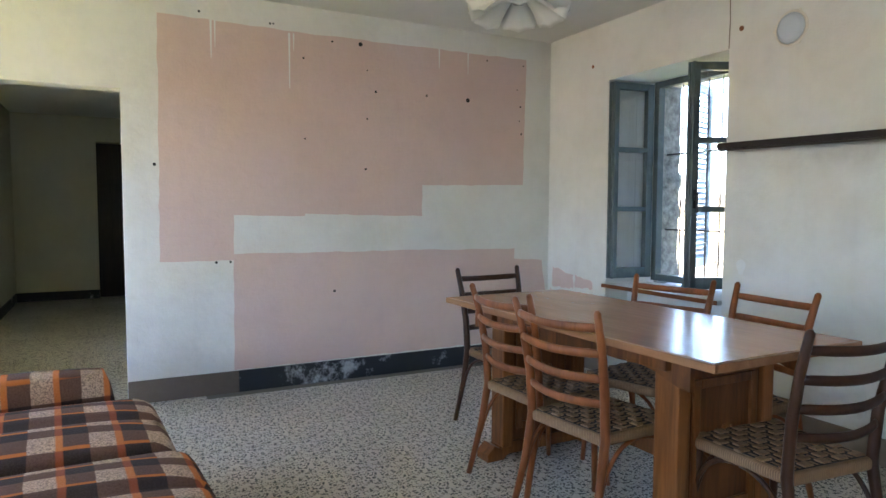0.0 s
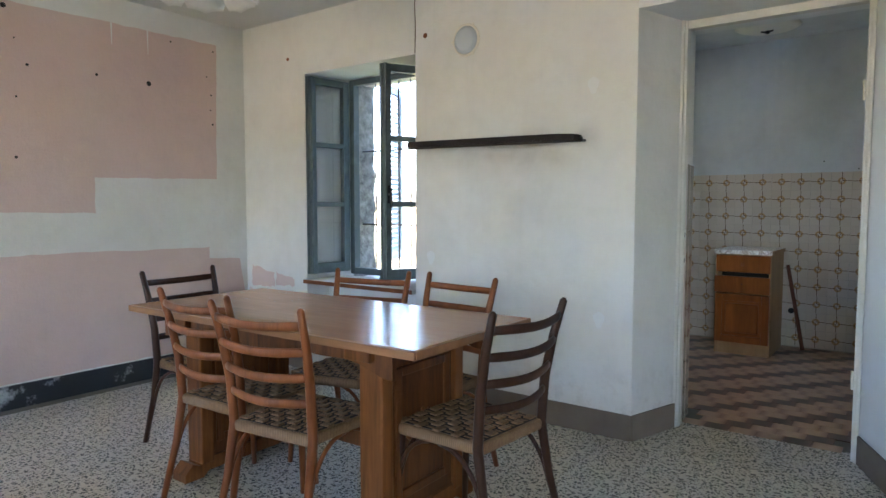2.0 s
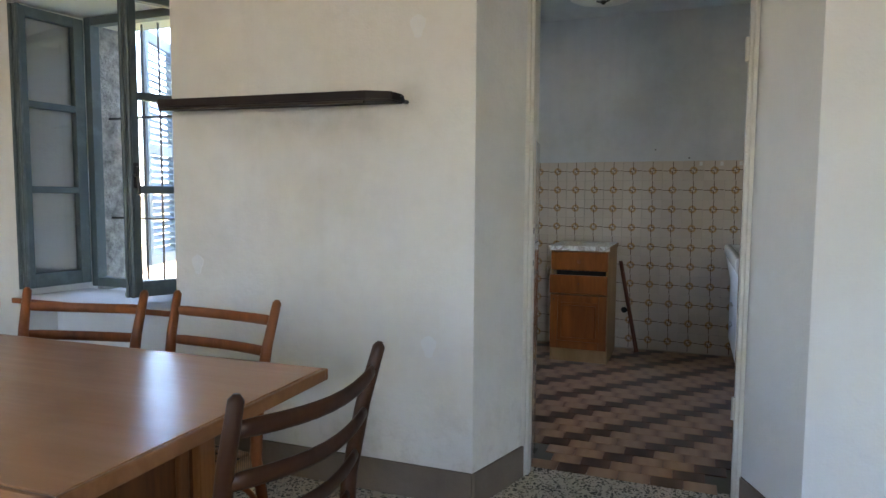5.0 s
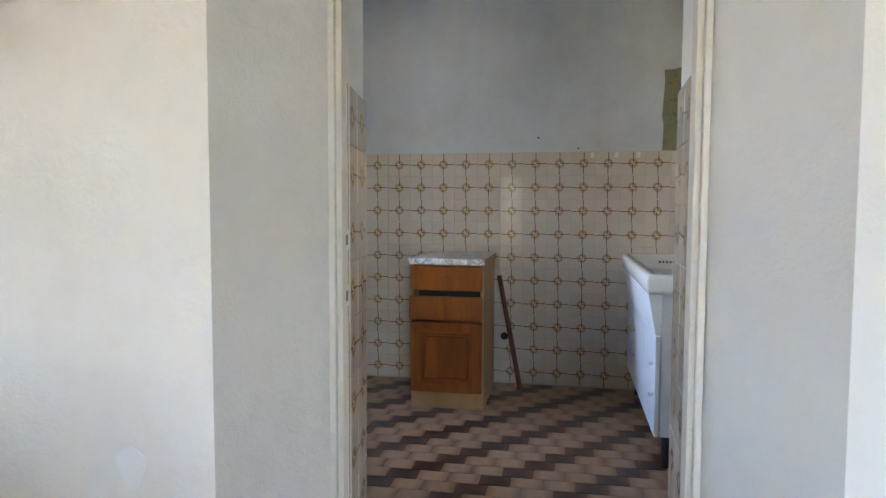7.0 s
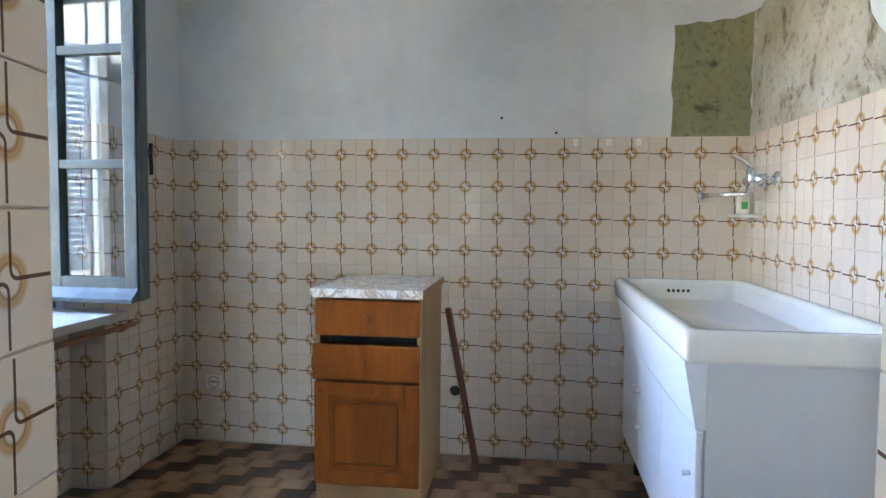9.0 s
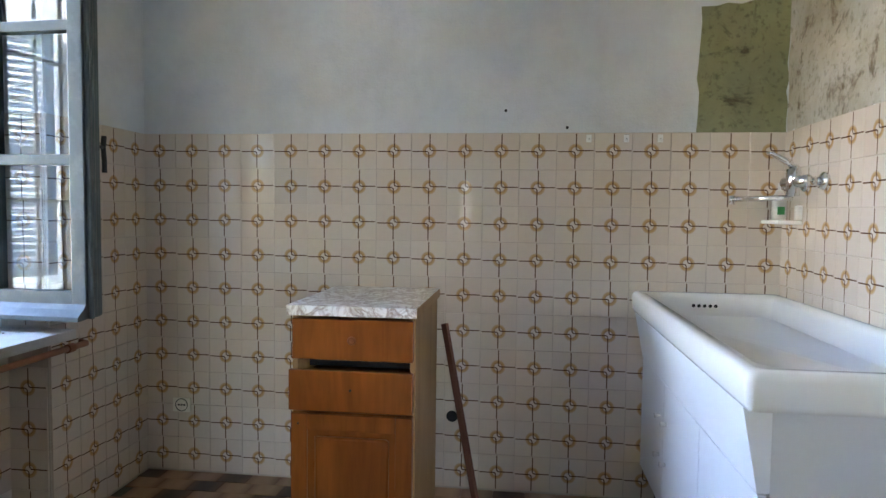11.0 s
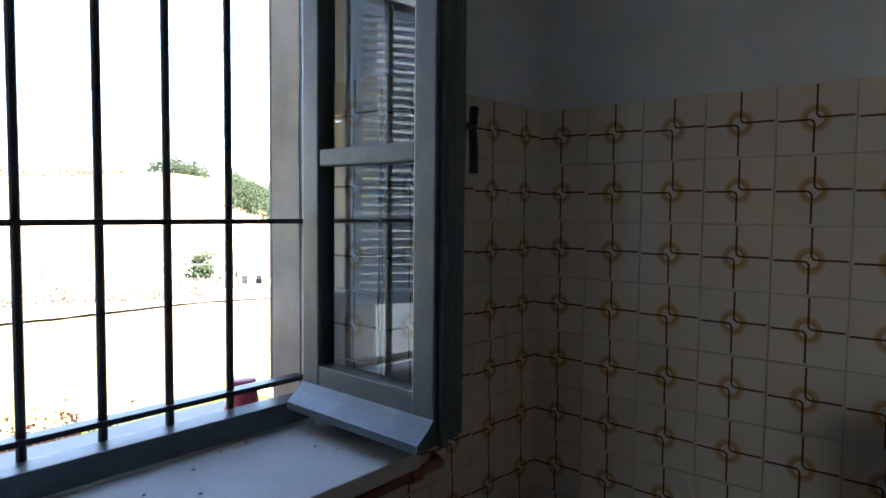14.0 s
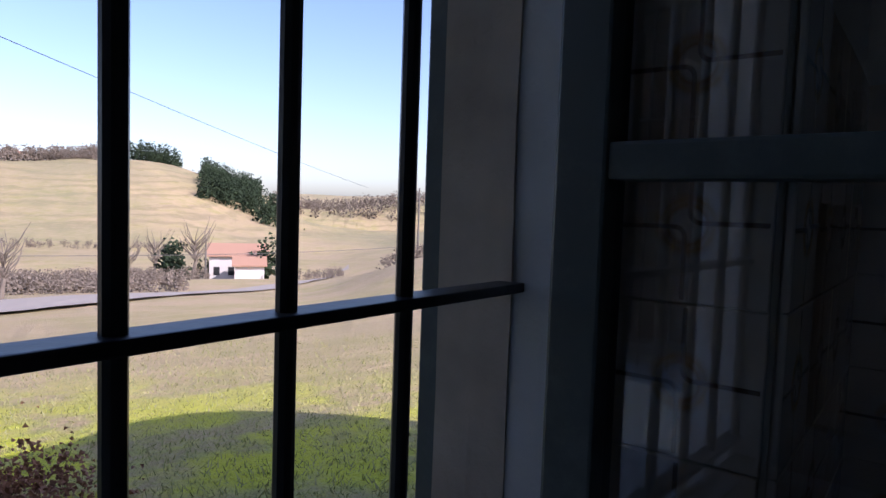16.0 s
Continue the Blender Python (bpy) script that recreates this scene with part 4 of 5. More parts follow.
def sofa():
    s = thing("sofa", "plaid sofa in brown, orange and cream", "sofa", pose(-0.42, 2.25, 0, 0, 0, 4))

    def cushion(name, x0, x1, y0, y1, z0, z1, puff, cuts=10):
        bm = B()
        box(bm, x0, x1, y0, y1, z0, z1)
        bmesh.ops.subdivide_edges(bm, edges=bm.edges[:], cuts=cuts, use_grid_fill=True)
        cx, cy, cz = (x0 + x1) / 2, (y0 + y1) / 2, (z0 + z1) / 2
        for v in bm.verts:
            u, w, q = (v.co.x - cx) / (x1 - x0) * 2, (v.co.y - cy) / (y1 - y0) * 2, (v.co.z - cz) / (z1 - z0) * 2
            v.co.z += puff * max(0, q) * (1 - u ** 4) * (1 - w ** 4)
            rr = 1 - 0.055 * (abs(q) ** 4) * (abs(u) ** 6 + abs(w) ** 6)
            v.co.x, v.co.y = cx + (v.co.x - cx) * rr, cy + (v.co.y - cy) * rr
            if name == "seat_cushion" and q > 0.9:
                ch = math.exp(-((v.co.y - cy) / 0.03) ** 2) * 0.02
                v.co.z -= ch
        return bm

    part("seat_cushion", cushion("seat_cushion", -0.75, 0.74, -0.16, 0.50, 0.22, 0.45, 0.035, 24), M_PLAID, s, "", True)
    part("seat_cushion", cushion("seat_cushion", -0.75, 0.78, -0.85, -0.165, 0.22, 0.44, 0.035, 24), M_PLAID, s, "", True)
    part("armrest", cushion("arm", -0.8, 0.60, 0.505, 0.66, 0.03, 0.555, 0.02, 8), M_PLAID, s, "", True)
    part("base", box(B(), -0.74, 0.62, -0.83, 0.49, 0.04, 0.22, 0.02), M_CHAIRD, s)
    for bx in (-0.3, 0.15):
        for by in (0.16, -0.5):
            bm = B()
            lathe(bm, [(0.0, 0.012), (0.01, 0.010), (0.016, 0.003), (0.0165, 0.0)], 14, (bx + 0.03, by, 0.468))
            part("button", bm, M_CHAIRD, s, "", True)
    for x in (-0.68, 0.56):
        for y in (-0.76, 0.44):
            part("foot", box(B(), x - 0.03, x + 0.03, y - 0.03, y + 0.03, 0, 0.04, 0.004), M_CHAIRD, s)
    return s


sofa()

# wall shelf, vent cap, plugs
sh = thing("wall_shelf", "narrow blackened wooden wall shelf", "shelf")
bm = B()
slab(bm, [Vector((EX, 2.53, 1.622)), Vector((EX - 0.13, 2.50, 1.622)), Vector((EX - 0.135, 1.49, 1.607)), Vector((EX - 0.09, 1.40, 1.606)), Vector((EX, 1.385, 1.605))], (0, 0, -0.036))
bmesh.ops.bevel(bm, geom=bm.edges[:], offset=0.006, segments=2, affect="EDGES")
part("board", bm, M_SHELF, sh)
bm = B()
slab(bm, [Vector((EX - 0.122, 2.49, 1.584)), Vector((EX - 0.128, 1.50, 1.570)), Vector((EX - 0.112, 1.50, 1.570)), Vector((EX - 0.106, 2.49, 1.584))], (0, 0, -0.009))
part("edge_bead", bm, M_DOORD, sh)
bm = B()
tube(bm, [(EX, 1.375, 1.575), (EX - 0.05, 1.37, 1.572), (EX - 0.06, 1.37, 1.59)], 0.008, 8)
part("hook", bm, M_DARKMET, sh, "bent iron hook")
v = thing("vent_cap", "round white flue cover on the wall", "flue cover", pose(EX, 2.144, 2.214, 0, -90))
bm = B()
lathe(bm, [(0.082, 0.0), (0.082, 0.006), (0.072, 0.010), (0.066, 0.018), (0.060, 0.020), (0.0, 0.021)], 36)
part("cover", bm, plain("blue_white_enamel", (0.50, 0.55, 0.60), 0.35), v, "", True)
bm = B()
lathe(bm, [(0.097, 0.0), (0.095, 0.005), (0.083, 0.007), (0.0825, 0.0)], 36)
part("collar_ring", bm, M_PLAST, v, "ivory collar ring", True)
bm = B()
for q in range(3):
    a = radians(90 + q * 120)
    box(bm, -0.006, 0.006, -0.006, 0.006, 0, 0.004, 0, 1, pose(0.1 * math.cos(a), 0.1 * math.sin(a), 0))
part("clip", bm, M_PLAST, v)


def wall_plug(name, label, loc, rot, r=0.016, mat=None):
    bm = B()
    lathe(bm, [(r, 0.0), (r * 0.9, 0.003), (r * 0.45, 0.004), (r * 0.4, 0.001), (0.0, 0.0005)], 14)
    ob = part(name, bm, mat or M_CHAIR)
    ob.matrix_world = pose(*loc, *rot)
    tagged(ob, label, "wall mark")


wall_plug("wall_plug", "rust-ringed plug hole in cream plaster", (EX, 2.455, 2.288), (0, -90, 0))
wall_plug("wall_plug", "rust-ringed plug hole in cream plaster", (EX, 3.757, 2.314), (0, -90, 0), 0.013)
HOLES = ((0.676, 2.484, 6), (1.123, 2.465, 6), (1.145, 2.467, 5), (1.552, 2.398, 6), (1.76, 2.403, 12), (1.875, 2.078, 7), (2.284, 2.084, 7), (2.64, 2.078, 13), (1.811, 2.225, 4), (1.347, 2.263, 6),
         (1.809, 1.88, 5), (1.353, 1.715, 5), (1.795, 1.519, 7), (1.556, 0.647, 7), (0.754, 0.878, 7), (0.844, 0.879, 6), (0.395, 1.507, 8), (3.096, 2.195, 4), (3.13, 2.062, 6), (3.121, 1.948, 4), (3.139, 1.844, 6), (2.812, 2.399, 5), (3.154, 2.39, 5))
for x, z, size in HOLES:
    wall_plug("nail_hole", "small dark nail hole in the plaster", (x, NY - 0.0035, z), (90, 0, 0), 0.0013 * size, M_BLACK)
bm = B()
tube(bm, [(EX - 0.002, 2.537, 2.19), (EX - 0.002, 2.533, 2.35), (EX - 0.002, 2.538, 2.48), (EX - 0.002, 2.535, H)], 0.003, 5)
structure("wall_crack", bm, M_SKIRT, "thin vertical crack in the plaster", "crack")


def chandelier():
    c = thing("ceiling_lamp", "ceiling lamp with white fluted glass petals", "lamp", pose(2.16, 2.87, -0.03))
    part("rod", tube(B(), [(0, 0, H + 0.03), (0, 0, 2.40)], 0.012, 10), M_CHROME, c)
    bm = B()
    lathe(bm, [(0.0, 2.38), (0.03, 2.385), (0.045, 2.41), (0.03, 2.44), (0.0, 2.445)], 18)
    part("hub", bm, M_CHROME, c, "", True)
    for i in range(8):
        a = 2 * math.pi * i / 8 + 0.2
        m = pose(0.06 * math.cos(a), 0.06 * math.sin(a), 2.435, 0, 0, math.degrees(a)) @ pose(0, 0, 0, 0, 105, 0)
        bm = B()
        sides = 24
        prof = [(0.02, 0.0), (0.04, 0.05), (0.07, 0.12), (0.105, 0.19), (0.118, 0.225)]
        rings = [[bm.verts.new(((r * (1 + 0.09 * math.cos(8 * 2 * math.pi * j / sides) * z / 0.225)) * math.cos(2 * math.pi * j / sides) * 0.62, (r * (1 + 0.09 * math.cos(8 * 2 * math.pi * j / sides) * z / 0.225)) * math.sin(2 * math.pi * j / sides), z)) for j in range(sides)] for r, z in prof]
        for p, q in zip(rings, rings[1:]):
            for j in range(sides):
                bm.faces.new((p[j], p[(j + 1) % sides], q[(j + 1) % sides], q[j]))
        ob = part("petal_shade", bm, M_SHADE, c, "white fluted glass shade", True)
        sol = ob.modifiers.new("thick", "SOLIDIFY")
        sol.thickness = 0.004
        ob.matrix_local = m
    return c


chandelier()
kl = thing("ceiling_lamp", "round white glass kitchen ceiling lamp with clips", "lamp", pose(5.82, 0.95, HK))
bm = B()
lathe(bm, [(0.06, 0.0), (0.06, -0.02), (0.225, -0.035), (0.235, -0.045), (0.20, -0.062), (0.10, -0.075), (0.0, -0.078)], 40)
part("dish", bm, M_SHADE, kl, "white glass dish", True)
bm = B()
lathe(bm, [(0.0, -0.10), (0.012, -0.098), (0.02, -0.085), (0.022, -0.077)], 12)
for q in range(3):
    a = 2 * math.pi * q / 3
    tube(bm, [(0.0, 0, -0.088), (0.05 * math.cos(a), 0.05 * math.sin(a), -0.082)], 0.006, 6)
part("clip", bm, M_DARKMET, kl, "dark metal centre clip", True)


# ---- kitchen things ----
def base_cabinet():
    c = thing("kitchen_cabinet", "orange-brown wooden base cabinet, drawers ajar", "cabinet")
    x0, x1, y0, y1 = 5.885, 6.42, 0.875, 1.295
    body = B()
    box(body, x0, x1, y0, y0 + 0.018, 0.0, 0.83, 0.001)
    box(body, x0, x1, y1 - 0.018, y1, 0.0, 0.83, 0.001)
    box(body, x1 - 0.01, x1, y0 + 0.018, y1 - 0.018, 0.0, 0.83)
    box(body, x0 + 0.002, x1 - 0.01, y0 + 0.018, y1 - 0.018, 0.10, 0.115)
    body = part("carcass", body, M_PLY, c, "raw plywood carcass")
    # black strip added inside the carcass to darken the open drawer gap
    part("face_frame", box(B(), x0 + 0.12, x0 + 0.14, y0 + 0.019, y1 - 0.019, 0.63, 0.69), M_BLACK, body, "black strip standing for the shade between drawers")
    part("plinth", box(B(), x0 + 0.006, x0 + 0.022, y0 + 0.019, y1 - 0.019, 0.0, 0.10), M_PLY, c, "pale brown wooden plinth")
    d1 = part("drawer_front", box(B(), x0 - 0.022, x0 - 0.002, y0 + 0.004, y1 - 0.004, 0.684, 0.822, 0.005), M_CAB, c)
    d2 = part("drawer_front", box(B(), x0 - 0.040, x0 - 0.018, y0 + 0.002, y1 + 0.002, 0.515, 0.652, 0.005), M_CAB, c)
    part("drawer_box", box(B(), x0 - 0.018, x0 + 0.3, y0 + 0.03, y1 - 0.03, 0.52, 0.62), M_PLY, d2)
    for d, xx, z in ((d1, x0 - 0.022, 0.752), (d2, x0 - 0.040, 0.59)):
        bm = B()
        lathe(bm, [(0.013, 0.0), (0.015, 0.004), (0.010, 0.006), (0.006, 0.003), (0.0, 0.003)] if z > 0.7 else [(0.004, 0.0), (0.004, 0.006), (0.0, 0.006)], 14)
        ob = part("knob_plate" if z > 0.7 else "screw", bm, M_DARKMET if z < 0.7 else M_CHAIR, d, "", True)
        ob.matrix_world = pose(xx, (y0 + y1) / 2, z, 0, -90)
    dr = part("door", box(B(), x0 - 0.020, x0 - 0.002, y0 + 0.004, y1 - 0.004, 0.102, 0.505, 0.004), M_CAB, c)
    bm = B()
    for ya, yb, za, zb in ((y0 + 0.004, y0 + 0.06, 0.103, 0.504), (y1 - 0.06, y1 - 0.004, 0.103, 0.504), (y0 + 0.06, y1 - 0.06, 0.103, 0.160), (y0 + 0.06, y1 - 0.06, 0.448, 0.504)):
        box(bm, x0 - 0.034, x0 - 0.0205, ya, yb, za, zb, 0.004)
    part("door_frame_rail", bm, M_CAB, dr)
    bm = B()
    slab(bm, [Vector((x0 - 0.0205, y, z)) for y, z in ((y0 + 0.082, 0.182), (y1 - 0.082, 0.182), (y1 - 0.082, 0.428), (y0 + 0.082, 0.428))], (-0.013, 0, 0))
    bmesh.ops.bevel(bm, geom=bm.edges[:], offset=0.009, segments=1, affect="EDGES")
    part("raised_panel", bm, M_CAB, dr)
    part("hinge_screw", tube(B(), [(x0 - 0.0335, y1 - 0.03, 0.47), (x0 - 0.036, y1 - 0.03, 0.47)], 0.004, 8), M_DARKMET, dr)
    bm = B()
    box(bm, x0 - 0.030, x1 + 0.02, y0 - 0.006, y1 + 0.012, 0.832, 0.866, 0.002)
    top = tagged(part("worktop", bm, M_MARBLE), "marbled white laminate worktop on the cabinet", "worktop")
    part("chipped_edge", box(B(), x0 - 0.02, x1 + 0.015, y0 - 0.0085, y0 - 0.006, 0.833, 0.864), M_PLY, top, "raw chipboard edge")
    return c


base_cabinet()
bm = B()
box(bm, -0.014, 0.014, -0.009, 0.009, 0, 0.735, 0.003)
st = tagged(part("batten", bm, M_STICK), "red-brown wooden batten leaning on the tiles", "batten")
p0, p1 = Vector((6.365, 0.70, 0.003)), Vector((6.475, 0.85, 0.715))
st.matrix_world = Matrix.Translation(p0) @ (p1 - p0).to_track_quat("Z", "X").to_matrix().to_4x4()


def sink():
    s = thing("sink_unit", "white kitchen sink cabinet with ceramic basin", "sink unit")
    x0, x1, y0, y1, zt = 5.125, 6.495, KS + 0.008, 0.088, 0.872
    # ceramic basin: rim, sloping front lip, hollow
    outer = [(x0, y0), (x1, y0), (x1, y1), (x0, y1)]
    bm = B()
    rim = 0.045

    def ring(ox0, ox1, oy0, oy1, z, r, n=6):
        pts = []
        for cx, cy, a0 in ((ox1 - r, oy1 - r, 0), (ox0 + r, oy1 - r, 90), (ox0 + r, oy0 + r, 180), (ox1 - r, oy0 + r, 270)):
            for i in range(n + 1):
                a = radians(a0 + 90 * i / n)
                pts.append(bm.verts.new((cx + r * math.cos(a), cy + r * math.sin(a), z)))
        return pts

    rings = [ring(x0 + 0.012, x1 - 0.0, y0, y1 - 0.012, zt - 0.085, 0.012), ring(x0 + 0.004, x1, y0, y1 - 0.004, zt - 0.07, 0.014), ring(x0, x1, y0, y1, zt - 0.02, 0.018), ring(x0 + 0.006, x1 - 0.003, y0 + 0.003, y1 - 0.006, zt - 0.004, 0.02), ring(x0 + 0.018, x1 - 0.012, y0 + 0.012, y1 - 0.018, zt, 0.022),
             ring(x0 + rim, x1 - rim, y0 + rim, y1 - rim, zt - 0.002, 0.05), ring(x0 + rim + 0.01, x1 - rim - 0.01, y0 + rim + 0.01, y1 - rim - 0.01, zt - 0.02, 0.05), ring(x0 + rim + 0.03, x1 - rim - 0.03, y0 + rim + 0.03, y1 - rim - 0.03, zt - 0.15, 0.06), ring(x0 + rim + 0.07, x1 - rim - 0.07, y0 + rim + 0.07, y1 - rim - 0.07, zt - 0.175, 0.05)]
    for a, b in zip(rings, rings[1:]):
        for j in range(len(a)):
            bm.faces.new((a[j], a[(j + 1) % len(a)], b[(j + 1) % len(a)], b[j]))
    bm.faces.new(rings[-1])
    bm.faces.new(rings[0][::-1])
    bmesh.ops.recalc_face_normals(bm, faces=bm.faces[:])
    basin = part("basin", bm, M_CERAM, s, "glossy white ceramic basin", True)
    for i in range(5):
        h = part("overflow_hole", tube(B(), [(x1 - rim - 0.018, -0.14 - i * 0.021, zt - 0.048), (x1 - rim - 0.024, -0.14 - i * 0.021, zt - 0.046)], 0.0065, 10), M_BLACK, basin)
    # fascia that slopes inwards below the lip
    bm = B()
    slab(bm, [Vector((x0 + 0.06, y1 - 0.016, zt - 0.088)), Vector((x0 + 0.06, y1 - 0.05, zt - 0.27)), Vector((x0 + 0.06, y1 - 0.075, zt - 0.27)), Vector((x0 + 0.06, y1 - 0.075, zt - 0.088))], (x1 - x0 - 0.065, 0, 0))
    part("fascia", bm, M_WHITE, s)
    yf = y1 - 0.052
    xs = [x0 + 0.06, x0 + 0.06 + 0.45, x0 + 0.06 + 0.90, x1 - 0.005]
    for i in range(3):
        d = part("door", box(B(), xs[i] + 0.002, xs[i + 1] - 0.002, yf - 0.018, yf, 0.155, zt - 0.275, 0.002), M_WHITE, s)
        for z in (0.47, 0.33) if i else (0.47, 0.33):
            part("knob", tube(B(), [(xs[i] + 0.05 if i != 1 else xs[i + 1] - 0.05, yf, z), (xs[i] + 0.05 if i != 1 else xs[i + 1] - 0.05, yf + 0.02, z)], [0.005, 0.009], 10), M_CERAM, d, "", True)
    part("side_panel", box(B(), x0 + 0.062, x0 + 0.078, y0 + 0.01, yf - 0.024, 0.155, zt - 0.088, 0.001), M_GREYL, s, "grey-white side panel")
    part("carcass", box(B(), x0 + 0.08, x1 - 0.01, y0 + 0.02, yf - 0.022, 0.155, zt - 0.2), M_GREYL, s)
    for x in (x0 + 0.12, x1 - 0.1):
        for y in (y0 + 0.1, yf - 0.06):
            part("leg", tube(B(), [(x, y, 0.0), (x, y, 0.155)], 0.02, 10), M_DARKMET, s)
    return s


sink()


def tap():
    t = thing("kitchen_tap", "chrome wall mixer tap with long spout", "tap")
    x, y, z = 6.13, KS + 0.008, 1.300
    bm = B()
    for dx in (-0.0, 0.15):
        tube(bm, [(x + dx, y, z), (x + dx, y + 0.012, z), (x + dx, y + 0.02, z)], [0.032, 0.030, 0.018], 18)
        tube(bm, [(x + dx, y + 0.02, z), (x + dx * 0.9 + 0.01, y + 0.06, z)], 0.014, 12)
    part("wall_flange", bm, M_CHROME, t, "", True)
    bm = B()
    tube(bm, [(x - 0.02, y + 0.065, z), (x + 0.17, y + 0.065, z)], 0.02, 16)
    part("body", bm, M_CHROME, t, "", True)
    bm = B()
    tube(bm, [(x + 0.075, y + 0.075, z - 0.05), (x + 0.075, y + 0.075, z + 0.045), (x + 0.075, y + 0.078, z + 0.052)], [0.021, 0.024, 0.018], 18)
    part("cartridge", bm, M_CHROME, t, "", True)
    bm = B()
    tube(bm, [(x + 0.075, y + 0.07, z + 0.05), (x + 0.085, y + 0.10, z + 0.075), (x + 0.10, y + 0.14, z + 0.10), (x + 0.105, y + 0.155, z + 0.104)], [0.018, 0.02, 0.014, 0.004], 14, (1, 0.6))
    part("lever", bm, M_CHROME, t, "", True)
    bm = B()
    tube(bm, [(x + 0.075, y + 0.075, z - 0.055), (x + 0.12, y + 0.14, z - 0.056), (x + 0.22, y + 0.235, z - 0.058)], 0.0095, 12)
    tube(bm, [(x + 0.22, y + 0.235, z - 0.045), (x + 0.22, y + 0.235, z - 0.078)], [0.012, 0.012], 14)
    part("spout", bm, M_CHROME, t, "", True)


tap()
dish = thing("soap_shelf", "small white ceramic soap shelf on the tiles", "soap shelf")
part("tray", box(B(), 6.30, 6.47, KS + 0.008, KS + 0.095, 1.150, 1.165, 0.005), M_CERAM, dish)
part("back_plate", box(B(), 6.30, 6.325, KS + 0.008, KS + 0.03, 1.166, 1.22, 0.004), M_CERAM, dish)
bt = thing("soap_bottle", "small white plastic bottle with green print", "bottle", pose(6.40, KS + 0.055, 1.166))
bm = B()
lathe(bm, [(0.0, 0.0), (0.024, 0.0), (0.026, 0.01), (0.026, 0.085), (0.014, 0.105), (0.011, 0.115), (0.0, 0.115)], 18)
part("flask", bm, M_PLAST, bt, "", True)
part("label_bar", box(B(), -0.0275, -0.024, -0.012, 0.014, 0.02, 0.05, 0.001), plain("green_print", (0.06, 0.3, 0.08), 0.5), bt)
part("pump", tube(B(), [(0, 0, 0.115), (0, 0, 0.135), (-0.03, 0.0, 0.137)], 0.006, 8), M_CERAM, bt)

so = thing("socket_outlet", "ivory wall socket between the tiles", "socket", pose(KX - 0.007, 2.03, 0.307))
part("plate", box(B(), -0.008, 0, -0.042, 0.042, -0.032, 0.032, 0.003), M_PLAST, so)
bm = B()
lathe(bm, [(0.029, 0.0), (0.029, 0.0015), (0.026, 0.0015), (0.026, 0.0)], 24)
rg = part("recess_ring", bm, M_DARKMET, so)
rg.matrix_local = pose(-0.008, 0, 0, 0, -90)
for y in (-0.013, 0.0, 0.013):
    part("hole", tube(B(), [(-0.0088, y, 0), (-0.006, y, 0)], 0.005, 8), M_BLACK, so)
bm = B()
lathe(bm, [(0.0, 0.001), (0.02, 0.001), (0.023, 0.004), (0.025, 0.0)], 20)
hl = tagged(part("pipe_hole", bm, M_BLACK, None, "", True), "black open pipe hole in the tiles", "hole")
hl.matrix_world = pose(KX - 0.0075, 0.815, 0.315, 0, -90)
for y in (0.273, 0.125, -0.007):
    h = thing("wall_hook", "small white adhesive wall hook", "hook", pose(KX - 0.0075, y, 1.485), "wall hooks")
    part("plate", box(B(), -0.003, 0, -0.011, 0.011, -0.016, 0.016, 0.002), M_CERAM, h)
    part("hook", tube(B(), [(-0.003, 0, 0.0), (-0.012, 0, -0.012), (-0.016, 0, -0.004)], 0.003, 6), M_CERAM, h)

# stained corner above the sink
bm = B()
slab(bm, [Vector((KX, y, z)) for y, z in rugged([(-0.145, 1.502), (-0.15, 2.0), (-0.40, 2.02), (KS + 0.004, 2.05), (KS + 0.004, 1.502)], 0.05, 0.006, 8)], (-0.003, 0, 0))
part("mould_patch", bm, M_GREEN, bpy.data.objects["wall_kitchen_east"], "green mouldy bare plaster patch")
bm = B()
slab(bm, [Vector((x, KS, z)) for x, z in rugged([(KX - 0.004, 1.502), (KX - 0.004, 2.05), (6.2, 2.06), (5.9, 1.95), (5.6, 1.9), (5.3, 1.502)], 0.06, 0.012, 9)], (0, 0.003, 0))
part("mould_patch", bm, M_BROWNST, bpy.data.objects["wall_kitchen_south"], "brown stained bare plaster patch")
for y, z in ((0.61, 1.60), (0.36, 1.53)):
    wall_plug("nail_hole", "small dark nail hole in the plaster", (KX - 0.001, y, z), (0, -90, 0), 0.006, M_BLACK)

# drips and peeling paint
for x, z0, z1, w in ((0.745, 2.20, 2.44, 0.007), (0.77, 2.27, 2.44, 0.005), (1.25, 2.05, 2.42, 0.007), (1.28, 2.3, 2.42, 0.005), (2.39, 2.30, 2.44, 0.005), (2.64, 2.28, 2.44, 0.004)):
    bm = B()
    slab(bm, [Vector((x - w, NY - 0.003, z1)), Vector((x - w * 0.6, NY - 0.003, (z0 + z1) / 2)), Vector((x - w * 0.3, NY - 0.003, z0)), Vector((x + w * 0.3, NY - 0.003, z0)), Vector((x + w * 0.7, NY - 0.003, (z0 + z1) / 2)), Vector((x + w, NY - 0.003, z1))], (0, -0.002, 0))
    part("paint_drip", bm, M_REVEAL, wall_north, "white paint drip")
wall_e = bpy.data.objects["wall_east"]
